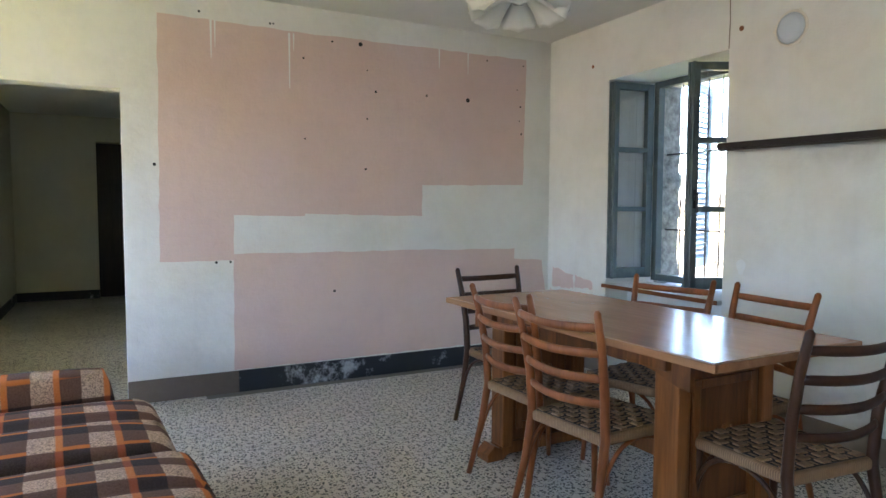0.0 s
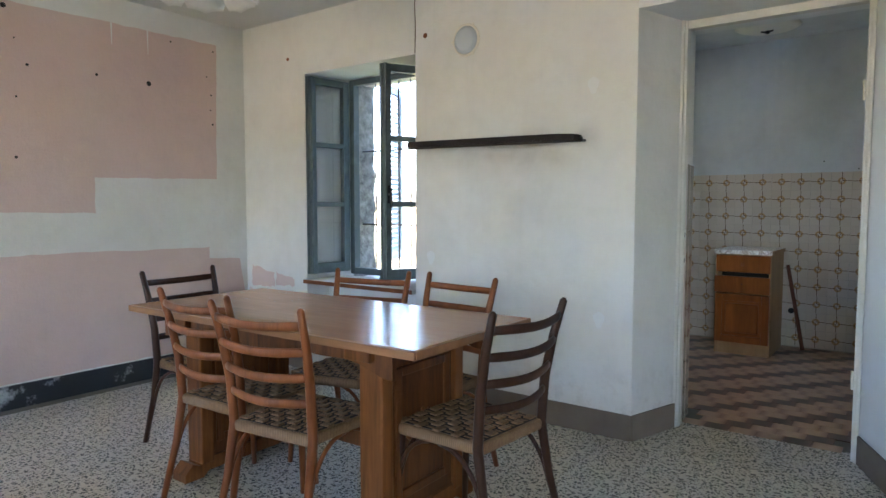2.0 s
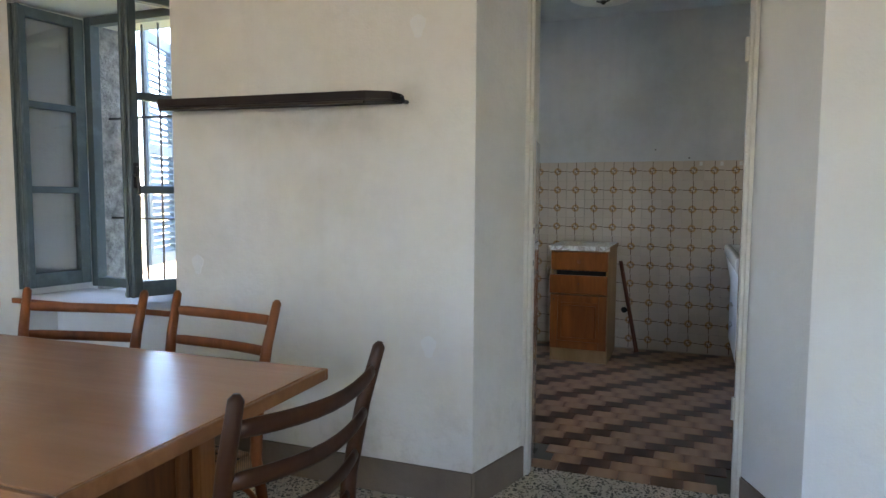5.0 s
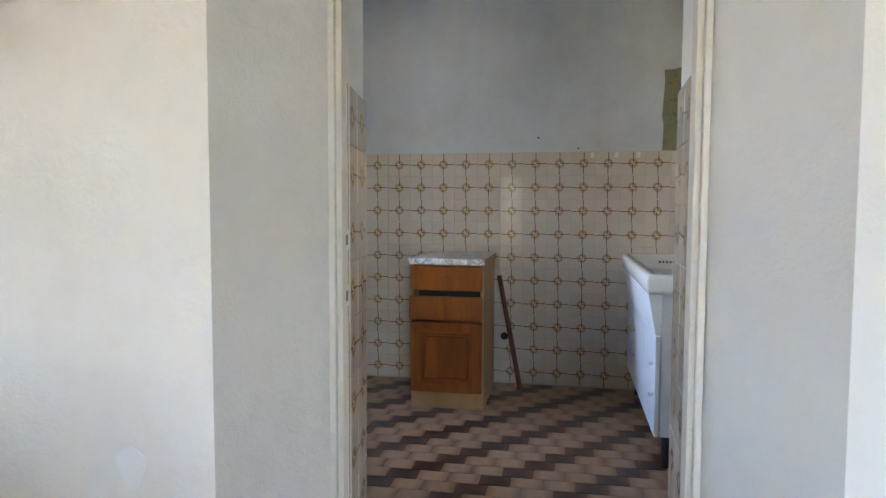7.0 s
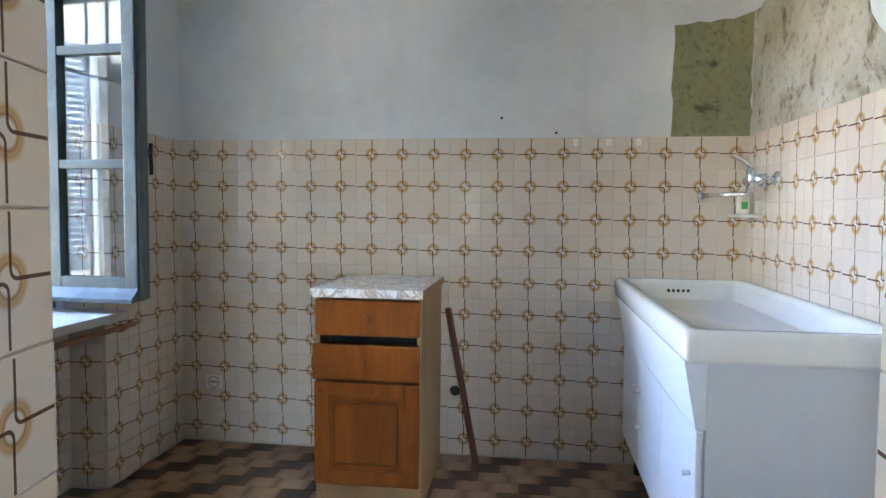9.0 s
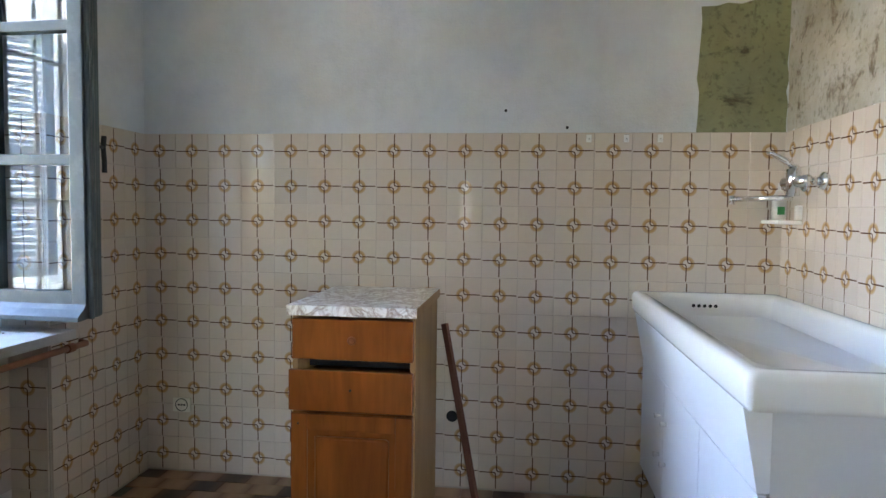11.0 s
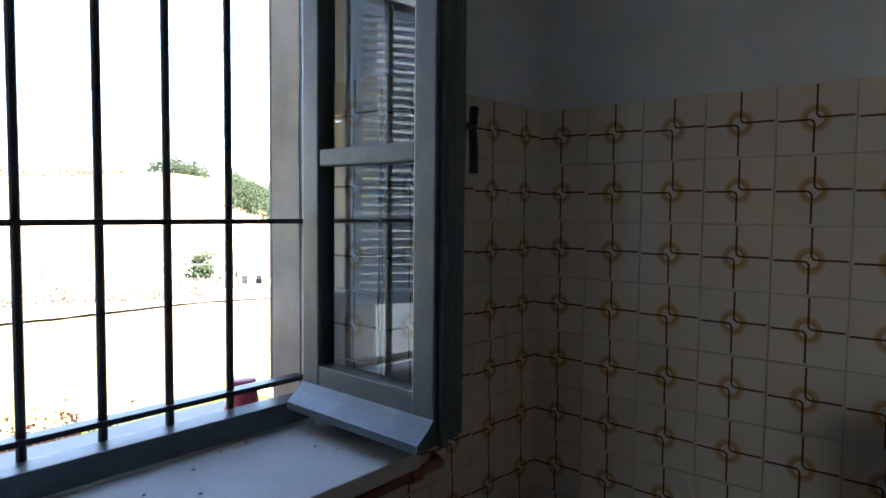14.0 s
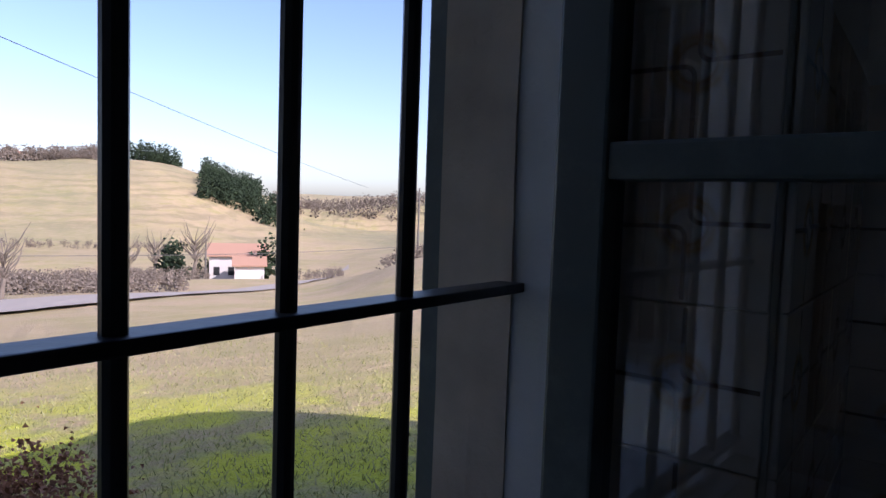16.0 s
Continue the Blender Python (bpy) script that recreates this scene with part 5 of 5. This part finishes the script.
for k4, (y0, y1, z0, z1) in enumerate(((3.95, 4.22, 0.60, 0.76), (3.72, 3.93, 0.62, 0.72), (4.0, 4.26, 0.40, 0.58))):
    bm = B()
    slab(bm, [Vector((EX, y, z)) for y, z in rugged([(y0, z0), (y1, z0 - 0.01), (y1, z1), ((y0 + y1) / 2, z1 - 0.03), (y0, z1 - 0.05)], 0.03, 0.012, 40 + k4)], (-0.002, 0, 0))
    part("peeled_paint", bm, M_PINK, wall_e, "peeled pink underpaint")
for k4, (y, z) in enumerate(((1.33, 1.86), (1.28, 0.62), (2.41, 0.9))):
    bm = B()
    slab(bm, [Vector((EX, y + 0.03 * math.cos(a) * (1 + 0.3 * math.sin(3 * a)), z + 0.045 * math.sin(a))) for a in [i * 0.52 for i in range(12)]], (-0.0015, 0, 0))
    part("filler_patch", bm, M_REVEAL, wall_e, "white filler patch")

# ---- outdoors ----
def ground_z(x, y):
    dx, dy = x - 5.25, y - 2.1
    d = math.hypot(dx, dy)
    az = math.degrees(math.atan2(dx, dy))
    z = -0.65 - 0.076 * min(d, 115) - 0.01 * max(0, d - 115) * (d < 400)

    def sm(a, b, v):
        s = min(1, max(0, (v - a) / (b - a)))
        return s * s * (3 - 2 * s)

    z -= 0.026 * min(max(0, d - 11), 104)
    z += 3.6 * sm(40, 53, az) * sm(12, 60, d)
    hill = math.exp(-((az - 28) / 11) ** 2) * 0.95 + math.exp(-((az - 12) / 10) ** 2) * 0.72 + 0.42 * math.exp(-((az - 50) / 9) ** 2) * sm(300, 330, d)
    z += 33 * hill * sm(150, 350, d) * (1 - 0.9 * sm(420, 900, d))
    z += 60 * sm(900, 1800, d) * (0.5 + 0.5 * noise.noise(Vector((az * 0.12, 3.1, 0.5))))
    if 20 < d:
        z += noise.noise(Vector((x * 0.03, y * 0.03, 0))) * min(1.2, d * 0.01)
    z += 0.05 * noise.noise(Vector((x * 0.7, y * 0.7, 2)))
    return z


def grass():
    k = Mat("dry_winter_grass", 0.95)
    geo = k.node("ShaderNodeNewGeometry").outputs["Position"]
    n1 = k.noise(0.22, 6, 0.6, geo)
    n2 = k.noise(3.0, 6, 0.7, geo)
    n3 = k.noise(0.05, 5, 0.6, geo)
    c = k.mix(k.ramp(n1, [(0.4, 0.0), (0.62, 1.0)]), (0.47, 0.34, 0.185), (0.36, 0.30, 0.11))
    c = k.mix(k.ramp(n3, [(0.42, 0.0), (0.65, 1.0)]), c, (0.41, 0.30, 0.165))
    sep = k.xyz(geo)
    dist = k.math("SQRT", k.math("ADD", k.math("MULTIPLY", sep[0], sep[0]), k.math("MULTIPLY", sep[1], sep[1])))
    near = k.ramp(k.math("DIVIDE", dist, 40.0), [(0.30, 1.0), (0.42, 0.0)])
    c = k.mix(k.math("MULTIPLY", near, k.ramp(n2, [(0.40, 0.0), (0.60, 0.85)])), c, (0.37, 0.37, 0.07))
    c = k.mix(k.math("MULTIPLY", k.ramp(k.noise(14, 4, 0.7, geo), [(0.5, 0.0), (0.75, 1.0)]), 0.5), c, (0.17, 0.14, 0.065))
    terr = k.math("SINE", k.math("ADD", k.math("MULTIPLY", sep[2], 2.2), k.math("MULTIPLY", k.noise(0.03, 5, 0.6, geo), 22.0)))
    far = k.ramp(k.math("DIVIDE", dist, 400.0), [(0.3, 0.0), (0.5, 1.0)])
    c = k.mix(k.math("MULTIPLY", far, k.ramp(terr, [(0.1, 0.0), (0.9, 0.55)])), c, (0.22, 0.18, 0.09))
    c = k.mix(k.math("MULTIPLY", far, k.ramp(k.noise(0.018, 6, 0.65, geo), [(0.42, 0.0), (0.6, 0.6)])), c, (0.23, 0.22, 0.10))
    rib = k.noise(1, 5, 0.7, k.scaled(0.35, 1.6, 1.0, geo))
    c = k.mix(k.ramp(rib, [(0.5, 0.0), (0.68, 0.6)]), c, (0.50, 0.36, 0.20))
    c = k.mix(k.math("MULTIPLY", near, k.ramp(k.noise(0.8, 4, 0.6, geo), [(0.43, 0.0), (0.56, 0.9)])), c, (0.52, 0.52, 0.02))
    return k.done(c, k.math("ADD", n2, k.noise(9, 5, 0.7, geo)), 0.12)


def scrub(name, a, b):
    k = Mat(name, 0.95)
    r = k.node("ShaderNodeNewGeometry").outputs["Random Per Island"]
    c = k.mix(r, a, b)
    return k.done(k.mix(k.noise(3, 4), c, tuple(q * 0.5 for q in a)), None)


M_GRASS = grass()
M_PINE = scrub("dark_pine_needles", (0.022, 0.04, 0.016), (0.055, 0.085, 0.03))
M_BARE = scrub("bare_grey_branches", (0.21, 0.165, 0.125), (0.36, 0.29, 0.22))
M_BROWNLEAF = scrub("dead_brown_leaves", (0.24, 0.11, 0.06), (0.42, 0.22, 0.13))
M_TWIG = scrub("grey_twigs", (0.16, 0.14, 0.12), (0.26, 0.24, 0.2))
M_ROAD = plain("pale_grey_asphalt", (0.36, 0.30, 0.24), 0.9, 0, 0.2)
M_ROOF = plain("terracotta_roof", (0.42, 0.235, 0.15), 0.9, 0, 0.25)
M_HOUSE = plain("pale_house_render", (0.66, 0.6, 0.54), 0.9, 0, 0.15)

bm = B()
AZ = [-180 + i * 6 for i in range(30)] + [0 + i * 1.0 for i in range(72)] + [72 + i * 6 for i in range(18)]
RD = [0.0, 1.2, 2.2, 3, 4, 5, 6, 7, 8.5, 10, 12, 14, 17, 20, 24, 28, 33, 39, 46, 55, 65, 78, 92, 110, 130, 150, 175, 200, 225, 250, 275, 300, 325, 350, 380, 420, 500, 650, 900, 1200, 1800, 2600, 4000]
rows = []
for d in RD:
    ring = []
    for a in AZ:
        x, y = 5.25 + d * math.sin(radians(a)), 2.1 + d * math.cos(radians(a))
        ring.append(bm.verts.new((x, y, ground_z(x, y))))
    rows.append(ring)
for a, b in zip(rows, rows[1:]):
    for j in range(len(AZ)):
        k2 = (j + 1) % len(AZ)
        bm.faces.new((a[j], b[j], b[k2], a[k2]))
bmesh.ops.remove_doubles(bm, verts=bm.verts[:], dist=0.0001)
bmesh.ops.recalc_face_normals(bm, faces=bm.faces[:])
g = structure("ground", bm, M_GRASS, "sloping dry winter grass with green patches", "ground")


def polar(az, d, lift=0.0):
    x, y = 5.25 + d * math.sin(radians(az)), 2.1 + d * math.cos(radians(az))
    return Vector((x, y, ground_z(x, y) + lift))


bm = B()
line = [(-6, 30, 9), (4, 30, 9), (14, 31, 9), (20, 33, 10), (26, 38, 11), (31, 45, 12), (35, 55, 12), (38.5, 68, 12), (41, 84, 12), (43, 105, 12), (44.5, 130, 12)]
prev = None
for i in range(len(line) * 4 - 3):
    j, s = divmod(i, 4)
    a0, a1 = line[j], line[min(j + 1, len(line) - 1)]
    az, d, w = [p + (q - p) * s / 4 for p, q in zip(a0, a1)]
    cur = [bm.verts.new(polar(az, d - w / 2 + w * q / 4, 0.12)) for q in range(5)]
    if prev:
        for q in range(4):
            bm.faces.new((prev[q], prev[q + 1], cur[q + 1], cur[q]))
    prev = cur
bmesh.ops.recalc_face_normals(bm, faces=bm.faces[:])
structure("road", bm, M_ROAD, "pale grey country road across the slope", "road")


def clump(bm, c, r, n, rnd, flat=1.0):
    """A loose cloud of small leaf-like tufts."""
    for _ in range(n):
        d = Vector((rnd.gauss(0, 0.5), rnd.gauss(0, 0.5), rnd.gauss(0, 0.5) * flat)) * r
        p = c + d
        s = r * rnd.uniform(0.12, 0.3)
        u = Vector((rnd.uniform(-1, 1), rnd.uniform(-1, 1), rnd.uniform(-0.6, 1))).normalized()
        w = u.orthogonal().normalized()
        t = u.cross(w)
        a, b2, c2, e = (bm.verts.new(p + u * s * 1.3), bm.verts.new(p + w * s), bm.verts.new(p - w * s * 0.6 + t * s), bm.verts.new(p - u * s * 0.5 - t * s))
        bm.faces.new((a, b2, c2))
        bm.faces.new((a, c2, e))
        bm.faces.new((a, e, b2))


def wood_patch(name, label, mat, spots, size, tufts, seed, tall=1.0):
    rnd = random.Random(seed)
    bm = B()
    for az0, az1, d0, d1, n in spots:
        for _ in range(n):
            p = polar(rnd.uniform(az0, az1), rnd.uniform(d0, d1))
            r = size * rnd.uniform(0.6, 1.2)
            for q in range(3):
                clump(bm, p + Vector((0, 0, r * (0.4 + q * 0.55) * tall)), r * (0.75 - 0.16 * q), tufts, rnd)
    return tagged(part(name, bm, mat), label, "woods", "", "stuff")


wood_patch("pine_wood", "dark green pine wood on the hillside", M_PINE, [(32.3, 36.8, 255, 345, 330), (26, 30.5, 345, 365, 90), (37, 39.5, 240, 290, 60)], 3.6, 12, 11, 1.3)
wood_patch("bare_wood", "bare grey-brown woods along the ridge", M_BARE, [(6, 25, 318, 365, 620), (38, 52, 310, 380, 260)], 2.8, 12, 12, 1.1)
wood_patch("scrub_thicket", "brown scrub in bands along the road bank", M_BARE, [(10, 31, 56, 66, 150), (8, 30, 72, 108, 420), (10, 33, 118, 128, 200), (14, 30, 176, 182, 130), (40, 44, 95, 120, 40), (47, 52, 60, 75, 20), (24, 33, 90, 104, 60)], 0.8, 14, 13)
wood_patch("evergreen_thicket", "dark evergreens beside the farmhouse", M_PINE, [(29.5, 31, 100, 108, 7), (36.5, 38, 100, 104, 4), (32, 33.5, 104, 108, 5)], 2.2, 24, 14, 1.4)


def bare_tree(p, h, seed, label):
    rnd = random.Random(seed)
    t = thing("bare_tree", label, "tree", Matrix.Translation(p), "bare trees")
    bm = B()
    tube(bm, [(0, 0, -0.3), (0.05 * h, 0, 0.3 * h), (0.03 * h, 0.02 * h, 0.6 * h)], [0.035 * h, 0.025 * h, 0.012 * h], 8)
    part("trunk", bm, M_BARE, t)
    bm = B()
    for i in range(34):
        z = h * rnd.uniform(0.25, 0.6)
        a = rnd.uniform(0, 6.28)
        l = h * rnd.uniform(0.2, 0.45)
        b0 = Vector((0.04 * h, 0, z))
        b1 = b0 + Vector((math.cos(a) * l * 0.5, math.sin(a) * l * 0.5, l * 0.5))
        b2 = b1 + Vector((math.cos(a + 0.5) * l * 0.25, math.sin(a + 0.5) * l * 0.25, l * 0.5))
        tube(bm, [b0, b1, b2], [0.009 * h, 0.006 * h, 0.002 * h], 4)
    part("crown", bm, M_BARE, t)


bare_tree(polar(31.6, 96), 9, 1, "pale bare tree before the farmhouse")
bare_tree(polar(26.5, 110), 8, 2, "thin bare tree on the slope")
bare_tree(polar(18.3, 40), 4, 3, "thin bare tree beside the road")
bare_tree(polar(28.6, 112), 9, 4, "thin bare tree on the slope")


def farmhouse(az, d, w, l, h, label, rot, wall=M_HOUSE):
    p = polar(az, d)
    hs = thing("farmhouse", label, "house", Matrix.Translation(p) @ pose(0, 0, 0, 0, 0, rot))
    part("wall", box(B(), -l / 2, l / 2, -w / 2, w / 2, -1.5, h), wall, hs)
    bm = B()
    for s in (-1, 1):
        slab(bm, [Vector((-l / 2 - 0.4, 0, h + w * 0.27)), Vector((l / 2 + 0.4, 0, h + w * 0.27)), Vector((l / 2 + 0.4, s * (w / 2 + 0.5), h - 0.1)), Vector((-l / 2 - 0.4, s * (w / 2 + 0.5), h - 0.1))], (0, 0, 0.18))
    part("roof", bm, M_ROOF, hs, "terracotta tiled roof")
    for i in range(4):
        for z in (0.9, 3.4):
            if z + 1.3 < h:
                wv = part("window", box(B(), -l / 2 + l * (i + 0.5) / 4 - 0.45, -l / 2 + l * (i + 0.5) / 4 + 0.45, -w / 2 - 0.03, -w / 2 + 0.01, z, z + 1.3), M_BLACK, hs)
    return hs


farmhouse(35.2, 108, 6, 8.5, 3.9, "two-storey farmhouse with terracotta roof", -35)
farmhouse(36.1, 101, 4, 4.2, 2.2, "low stone outbuilding beside the farmhouse", -35)
farmhouse(19.4, 346, 4, 7, 2.6, "distant farmhouse on the ridge", -20)

# poles and overhead wire
for az, d, h in ((50.5, 90, 10.5), (32.6, 98, 6), (14.0, 60, 6)):
    pl = thing("utility_pole", "grey wooden utility pole", "pole", Matrix.Translation(polar(az, d)), "utility poles")
    part("post", tube(B(), [(0, 0, -0.5), (0, 0, h)], [0.16, 0.10], 8), M_TWIG, pl)
    part("crossarm", box(B(), -0.5, 0.5, -0.05, 0.05, h - 0.5, h - 0.4), M_TWIG, pl)
e0 = Vector((5.26, 2.09, 1.29))


def along(az, el, d):
    return e0 + Vector((math.sin(radians(az)) * math.cos(radians(el)), math.cos(radians(az)) * math.cos(radians(el)), math.sin(radians(el)))) * d


bm = B()
a, b = along(13, 12.7, 30), along(46, 1.5, 90)
tube(bm, [a + (b - a) * (i / 12) - Vector((0, 0, 0.25 * math.sin(math.pi * i / 12))) for i in range(13)], 0.018, 5)
tagged(part("overhead_wire", bm, M_DARKMET), "thin overhead wire crossing the sky", "wire")
bm = B()
a, b = along(15, -4.6, 60), along(52, -3.3, 95)
tube(bm, [a + (b - a) * (i / 12) - Vector((0, 0, 0.5 * math.sin(math.pi * i / 12))) for i in range(13)], 0.03, 5)
tagged(part("overhead_wire", bm, M_TWIG), "pale wire along the road", "wire")

# garden heap beside the house
rnd = random.Random(21)
bm = B()
hp = polar(18, 5.6)
for _ in range(900):
    q = hp + Vector((rnd.gauss(0, 0.36), rnd.gauss(0, 0.32), abs(rnd.gauss(0.06, 0.15))))
    clump(bm, q, 0.10, 2, rnd)
tagged(part("leaf_heap", bm, M_BROWNLEAF), "heap of dead brown leaves and twigs", "leaf heap", "", "stuff")
bm = B()
for i in range(9):
    q = polar(16 + rnd.uniform(-3, 3), 4.4 + rnd.uniform(-0.4, 0.5))
    rough_block(bm, q.x - 0.16, q.x + 0.16, q.y - 0.12, q.y + 0.12, q.z - 0.05, q.z + 0.2, 0.05, 2, i)
tagged(part("rubble_stones", bm, M_STONE), "loose rubble stones beside the wall", "stones", "", "stuff")
bm = B()
for i in range(26000):
    d = 2.5 + 14 * rnd.random() ** 1.9
    q = polar(rnd.uniform(8, 60), d)
    hgt = rnd.uniform(0.02, 0.08)
    a = rnd.uniform(0, 6.28)
    s = Vector((math.cos(a), math.sin(a), 0)) * rnd.uniform(0.004, 0.010)
    tip = Vector((rnd.gauss(0, 0.04), rnd.gauss(0, 0.04), hgt))
    bm.faces.new((bm.verts.new(q - s), bm.verts.new(q + s), bm.verts.new(q + tip)))
tagged(part("grass_tufts", bm, scrub("grass_blades", (0.34, 0.36, 0.08), (0.52, 0.45, 0.25))), "tufts of green and dry grass", "grass", "", "stuff")

# ---- wall and floor pieces ----
def tile_mesh(w, h, mat, depth=0.006):
    bm = B()
    box(bm, -w / 2, w / 2, -h / 2, h / 2, -0.002, depth)
    top = [e for e in bm.edges if all(v.co.z > depth - 1e-5 for v in e.verts)]
    bmesh.ops.bevel(bm, geom=top, offset=0.0014, segments=1, affect="EDGES")
    me = bpy.data.meshes.new("tile")
    bm.to_mesh(me)
    bm.free()
    me.materials.append(mat)
    return me


TP = 0.15
TILE = {}


def tile_at(m, parent, w=TP, mesh_w=None):
    key = round(w, 3)
    if key not in TILE:
        TILE[key] = tile_mesh(w - 0.0014, TP - 0.0014, M_TILE)
    ob = new("tile", TILE[key])
    ob.parent = parent
    ob.matrix_world = m
    return ob


tr = random.Random(5)


def wall_tiles(parent, origin, along_dir, normal, count, rows_from, rows_to, skip=None):
    """Rows of tiles from the top (z = 1.5) down; the knot sits 66 mm below each tile's top, half a tile from its side."""
    a, n = Vector(along_dir).normalized(), Vector(normal).normalized()
    up = Vector((0, 0, 1))
    xax = up.cross(n)
    rot = Matrix((xax, up, n)).transposed().to_4x4()
    for c in range(count):
        for r in range(rows_from, rows_to):
            p = Vector(origin) + a * (TP * (c + 0.5)) + up * (1.509 - TP * (r + 0.5))
            if skip and skip(p):
                continue
            m = Matrix.Translation(p + Vector((tr.uniform(-0.0006, 0.0006), tr.uniform(-0.0006, 0.0006), tr.uniform(-0.0006, 0.0006)))) @ rot @ Matrix.Rotation(tr.uniform(-0.003, 0.003), 4, "Y") @ Matrix.Rotation(tr.uniform(-0.003, 0.003), 4, "X")
            tile_at(m, parent)


def grout(name, x0, x1, y0, y1, z0, z1):
    bm = B()
    box(bm, x0, x1, y0, y1, z0, z1)
    return structure(name, bm, M_GROUT, "beige patterned wall tiles with pale grout", "wall tiles")


ge = grout("tiling_east", KX - 0.003, KX - 0.0005, KS + 0.001, KN - 0.001, 0, 1.4995)
wall_tiles(ge, (KX - 0.002, KN, 0), (0, -1, 0), (-1, 0, 0), 18, 0, 10)
gs = grout("tiling_south", 4.14, KX - 0.01, KS + 0.0005, KS + 0.003, 0, 1.4995)
wall_tiles(gs, (KX - 0.008, KS + 0.002, 0), (-1, 0, 0), (0, 1, 0), 15, 0, 10)
gn = grout("tiling_north", WX1 + 0.001, KX - 0.01, KN - 0.003, KN - 0.0005, 0, 1.4995)
wall_tiles(gn, (KX - 0.008, KN - 0.002, 0), (-1, 0, 0), (0, -1, 0), 4, 0, 10)
gw = grout("tiling_north_west", 4.14, WX0 - 0.001, KN - 0.003, KN - 0.0005, 0, 1.4995)
wall_tiles(gw, (WX0, KN - 0.002, 0), (-1, 0, 0), (0, -1, 0), 5, 0, 10)
gb = grout("tiling_under_window", WX0 + 0.001, WX1 - 0.004, 2.357, 2.3595, 0, 0.714)
wall_tiles(gb, (WX1 - 0.004, 2.358, 0), (-1, 0, 0), (0, -1, 0), 5, 6, 10)
gr = grout("tiling_window_reveal", WX1 - 0.003, WX1 - 0.0005, KN, 2.38, 0, 1.4995)
wall_tiles(gr, (WX1 - 0.002, KN + 0.005, 0), (0, 1, 0), (-1, 0, 0), 1, 0, 10, lambda p: 0.63 < p.z < 0.76)
# passage reveals
for name, ya, yb, nrm in (("tiling_passage_north", 0.970, 1.012, -1), ("tiling_passage_south", 0.138, 0.126, 1)):
    p0, p1 = Vector((3.862, ya, 0)), Vector((4.13, yb, 0))
    d = (p1 - p0).normalized()
    n = Vector((d.y, -d.x, 0)) * nrm * (1 if nrm < 0 else -1)
    n = Vector((0, nrm, 0)) - d * d.dot(Vector((0, nrm, 0)))
    n.normalize()
    bm = B()
    slab(bm, [p0 + n * 0.0006, p1 + n * 0.0006, p1 + n * 0.0006 + Vector((0, 0, 1.455)), p0 + n * 0.0006 + Vector((0, 0, 1.455))], n * 0.002)
    gp = structure(name, bm, M_GROUT, "beige patterned tiles lining the passage", "wall tiles")
    wall_tiles(gp, p0 + n * 0.0018 - d * 0.032 - Vector((0, 0, 0.05)), d, n, 2, 0, 10)

FT = {}
FLx, FLy = 0.1005, 0.1333     # depth and length of a clay floor tile
for dark in (False, True):
    FT[dark] = tile_mesh(FLx - 0.0015, FLy - 0.0015, M_FDARK if dark else M_FTILE, 0.004)
fr_ = random.Random(9)
for i in range(-11, 16):      # rows across the room, each shifted by two thirds of a tile
    x = 4.953 + FLx * i
    for j in range(-30, 40):
        y = 1.103 - i * FLy * 2 / 3 + j * FLy
        if not (3.87 < x < KX - 0.03 and KS + 0.03 < y < (2.31 if WX0 + 0.05 < x < WX1 - 0.05 else KN - 0.03)):
            continue
        if x < 4.17 and not (0.18 < y < 0.93):
            continue
        ob = new("tile", FT[j % 3 == 0])
        ob.parent = floor_kitchen
        ob.matrix_world = pose(x, y, -0.003 + fr_.uniform(-0.0004, 0.0004), fr_.uniform(-0.15, 0.15), fr_.uniform(-0.15, 0.15), 0)

TT = tile_mesh(0.2488, 0.2488, M_TERR, 0.0035)
for i in range(-8, 16):
    for j in range(-8, 18):
        x, y = i * 0.25 + 0.05, j * 0.25 + 0.07
        if not (-1.9 < x < 3.35 and -1.9 < y < NY + 0.02):
            continue
        if x < -0.9 or y < -0.5:
            continue
        ob = new("tile", TT)
        ob.parent = floor_dining
        ob.matrix_world = pose(x, y, -0.0035 + fr_.uniform(-0.0003, 0.0003), fr_.uniform(-0.08, 0.08), fr_.uniform(-0.08, 0.08), 0)
verts, faces = [], []
for i in range(-9, 17):
    for j in range(-9, 41):
        x, y = i * 0.25 + 0.05, j * 0.25 + 0.07
        inside = -0.9 <= x and y >= -0.5 and -1.9 < x < 3.35 and y < NY + 0.02
        if inside or x > 3.8 or (x > 3.35 and not (-0.1 < y < 1.2)) or (y > NY + 0.02 and not (-0.96 < x < 0.8)):
            if not (3.35 <= x < 3.8 and 0.0 < y < 1.05):
                continue
        b = len(verts)
        hx = 0.1244
        verts += [(x - hx, y - hx, 0), (x + hx, y - hx, 0), (x + hx, y + hx, 0), (x - hx, y + hx, 0)]
        faces.append((b, b + 1, b + 2, b + 3))
me = bpy.data.meshes.new("terrazzo_field")
me.from_pydata(verts, [], faces)
me.materials.append(M_TERR)
tf = new("terrazzo_field", me)
tf.parent = floor_dining
tf["kind"] = "stuff"
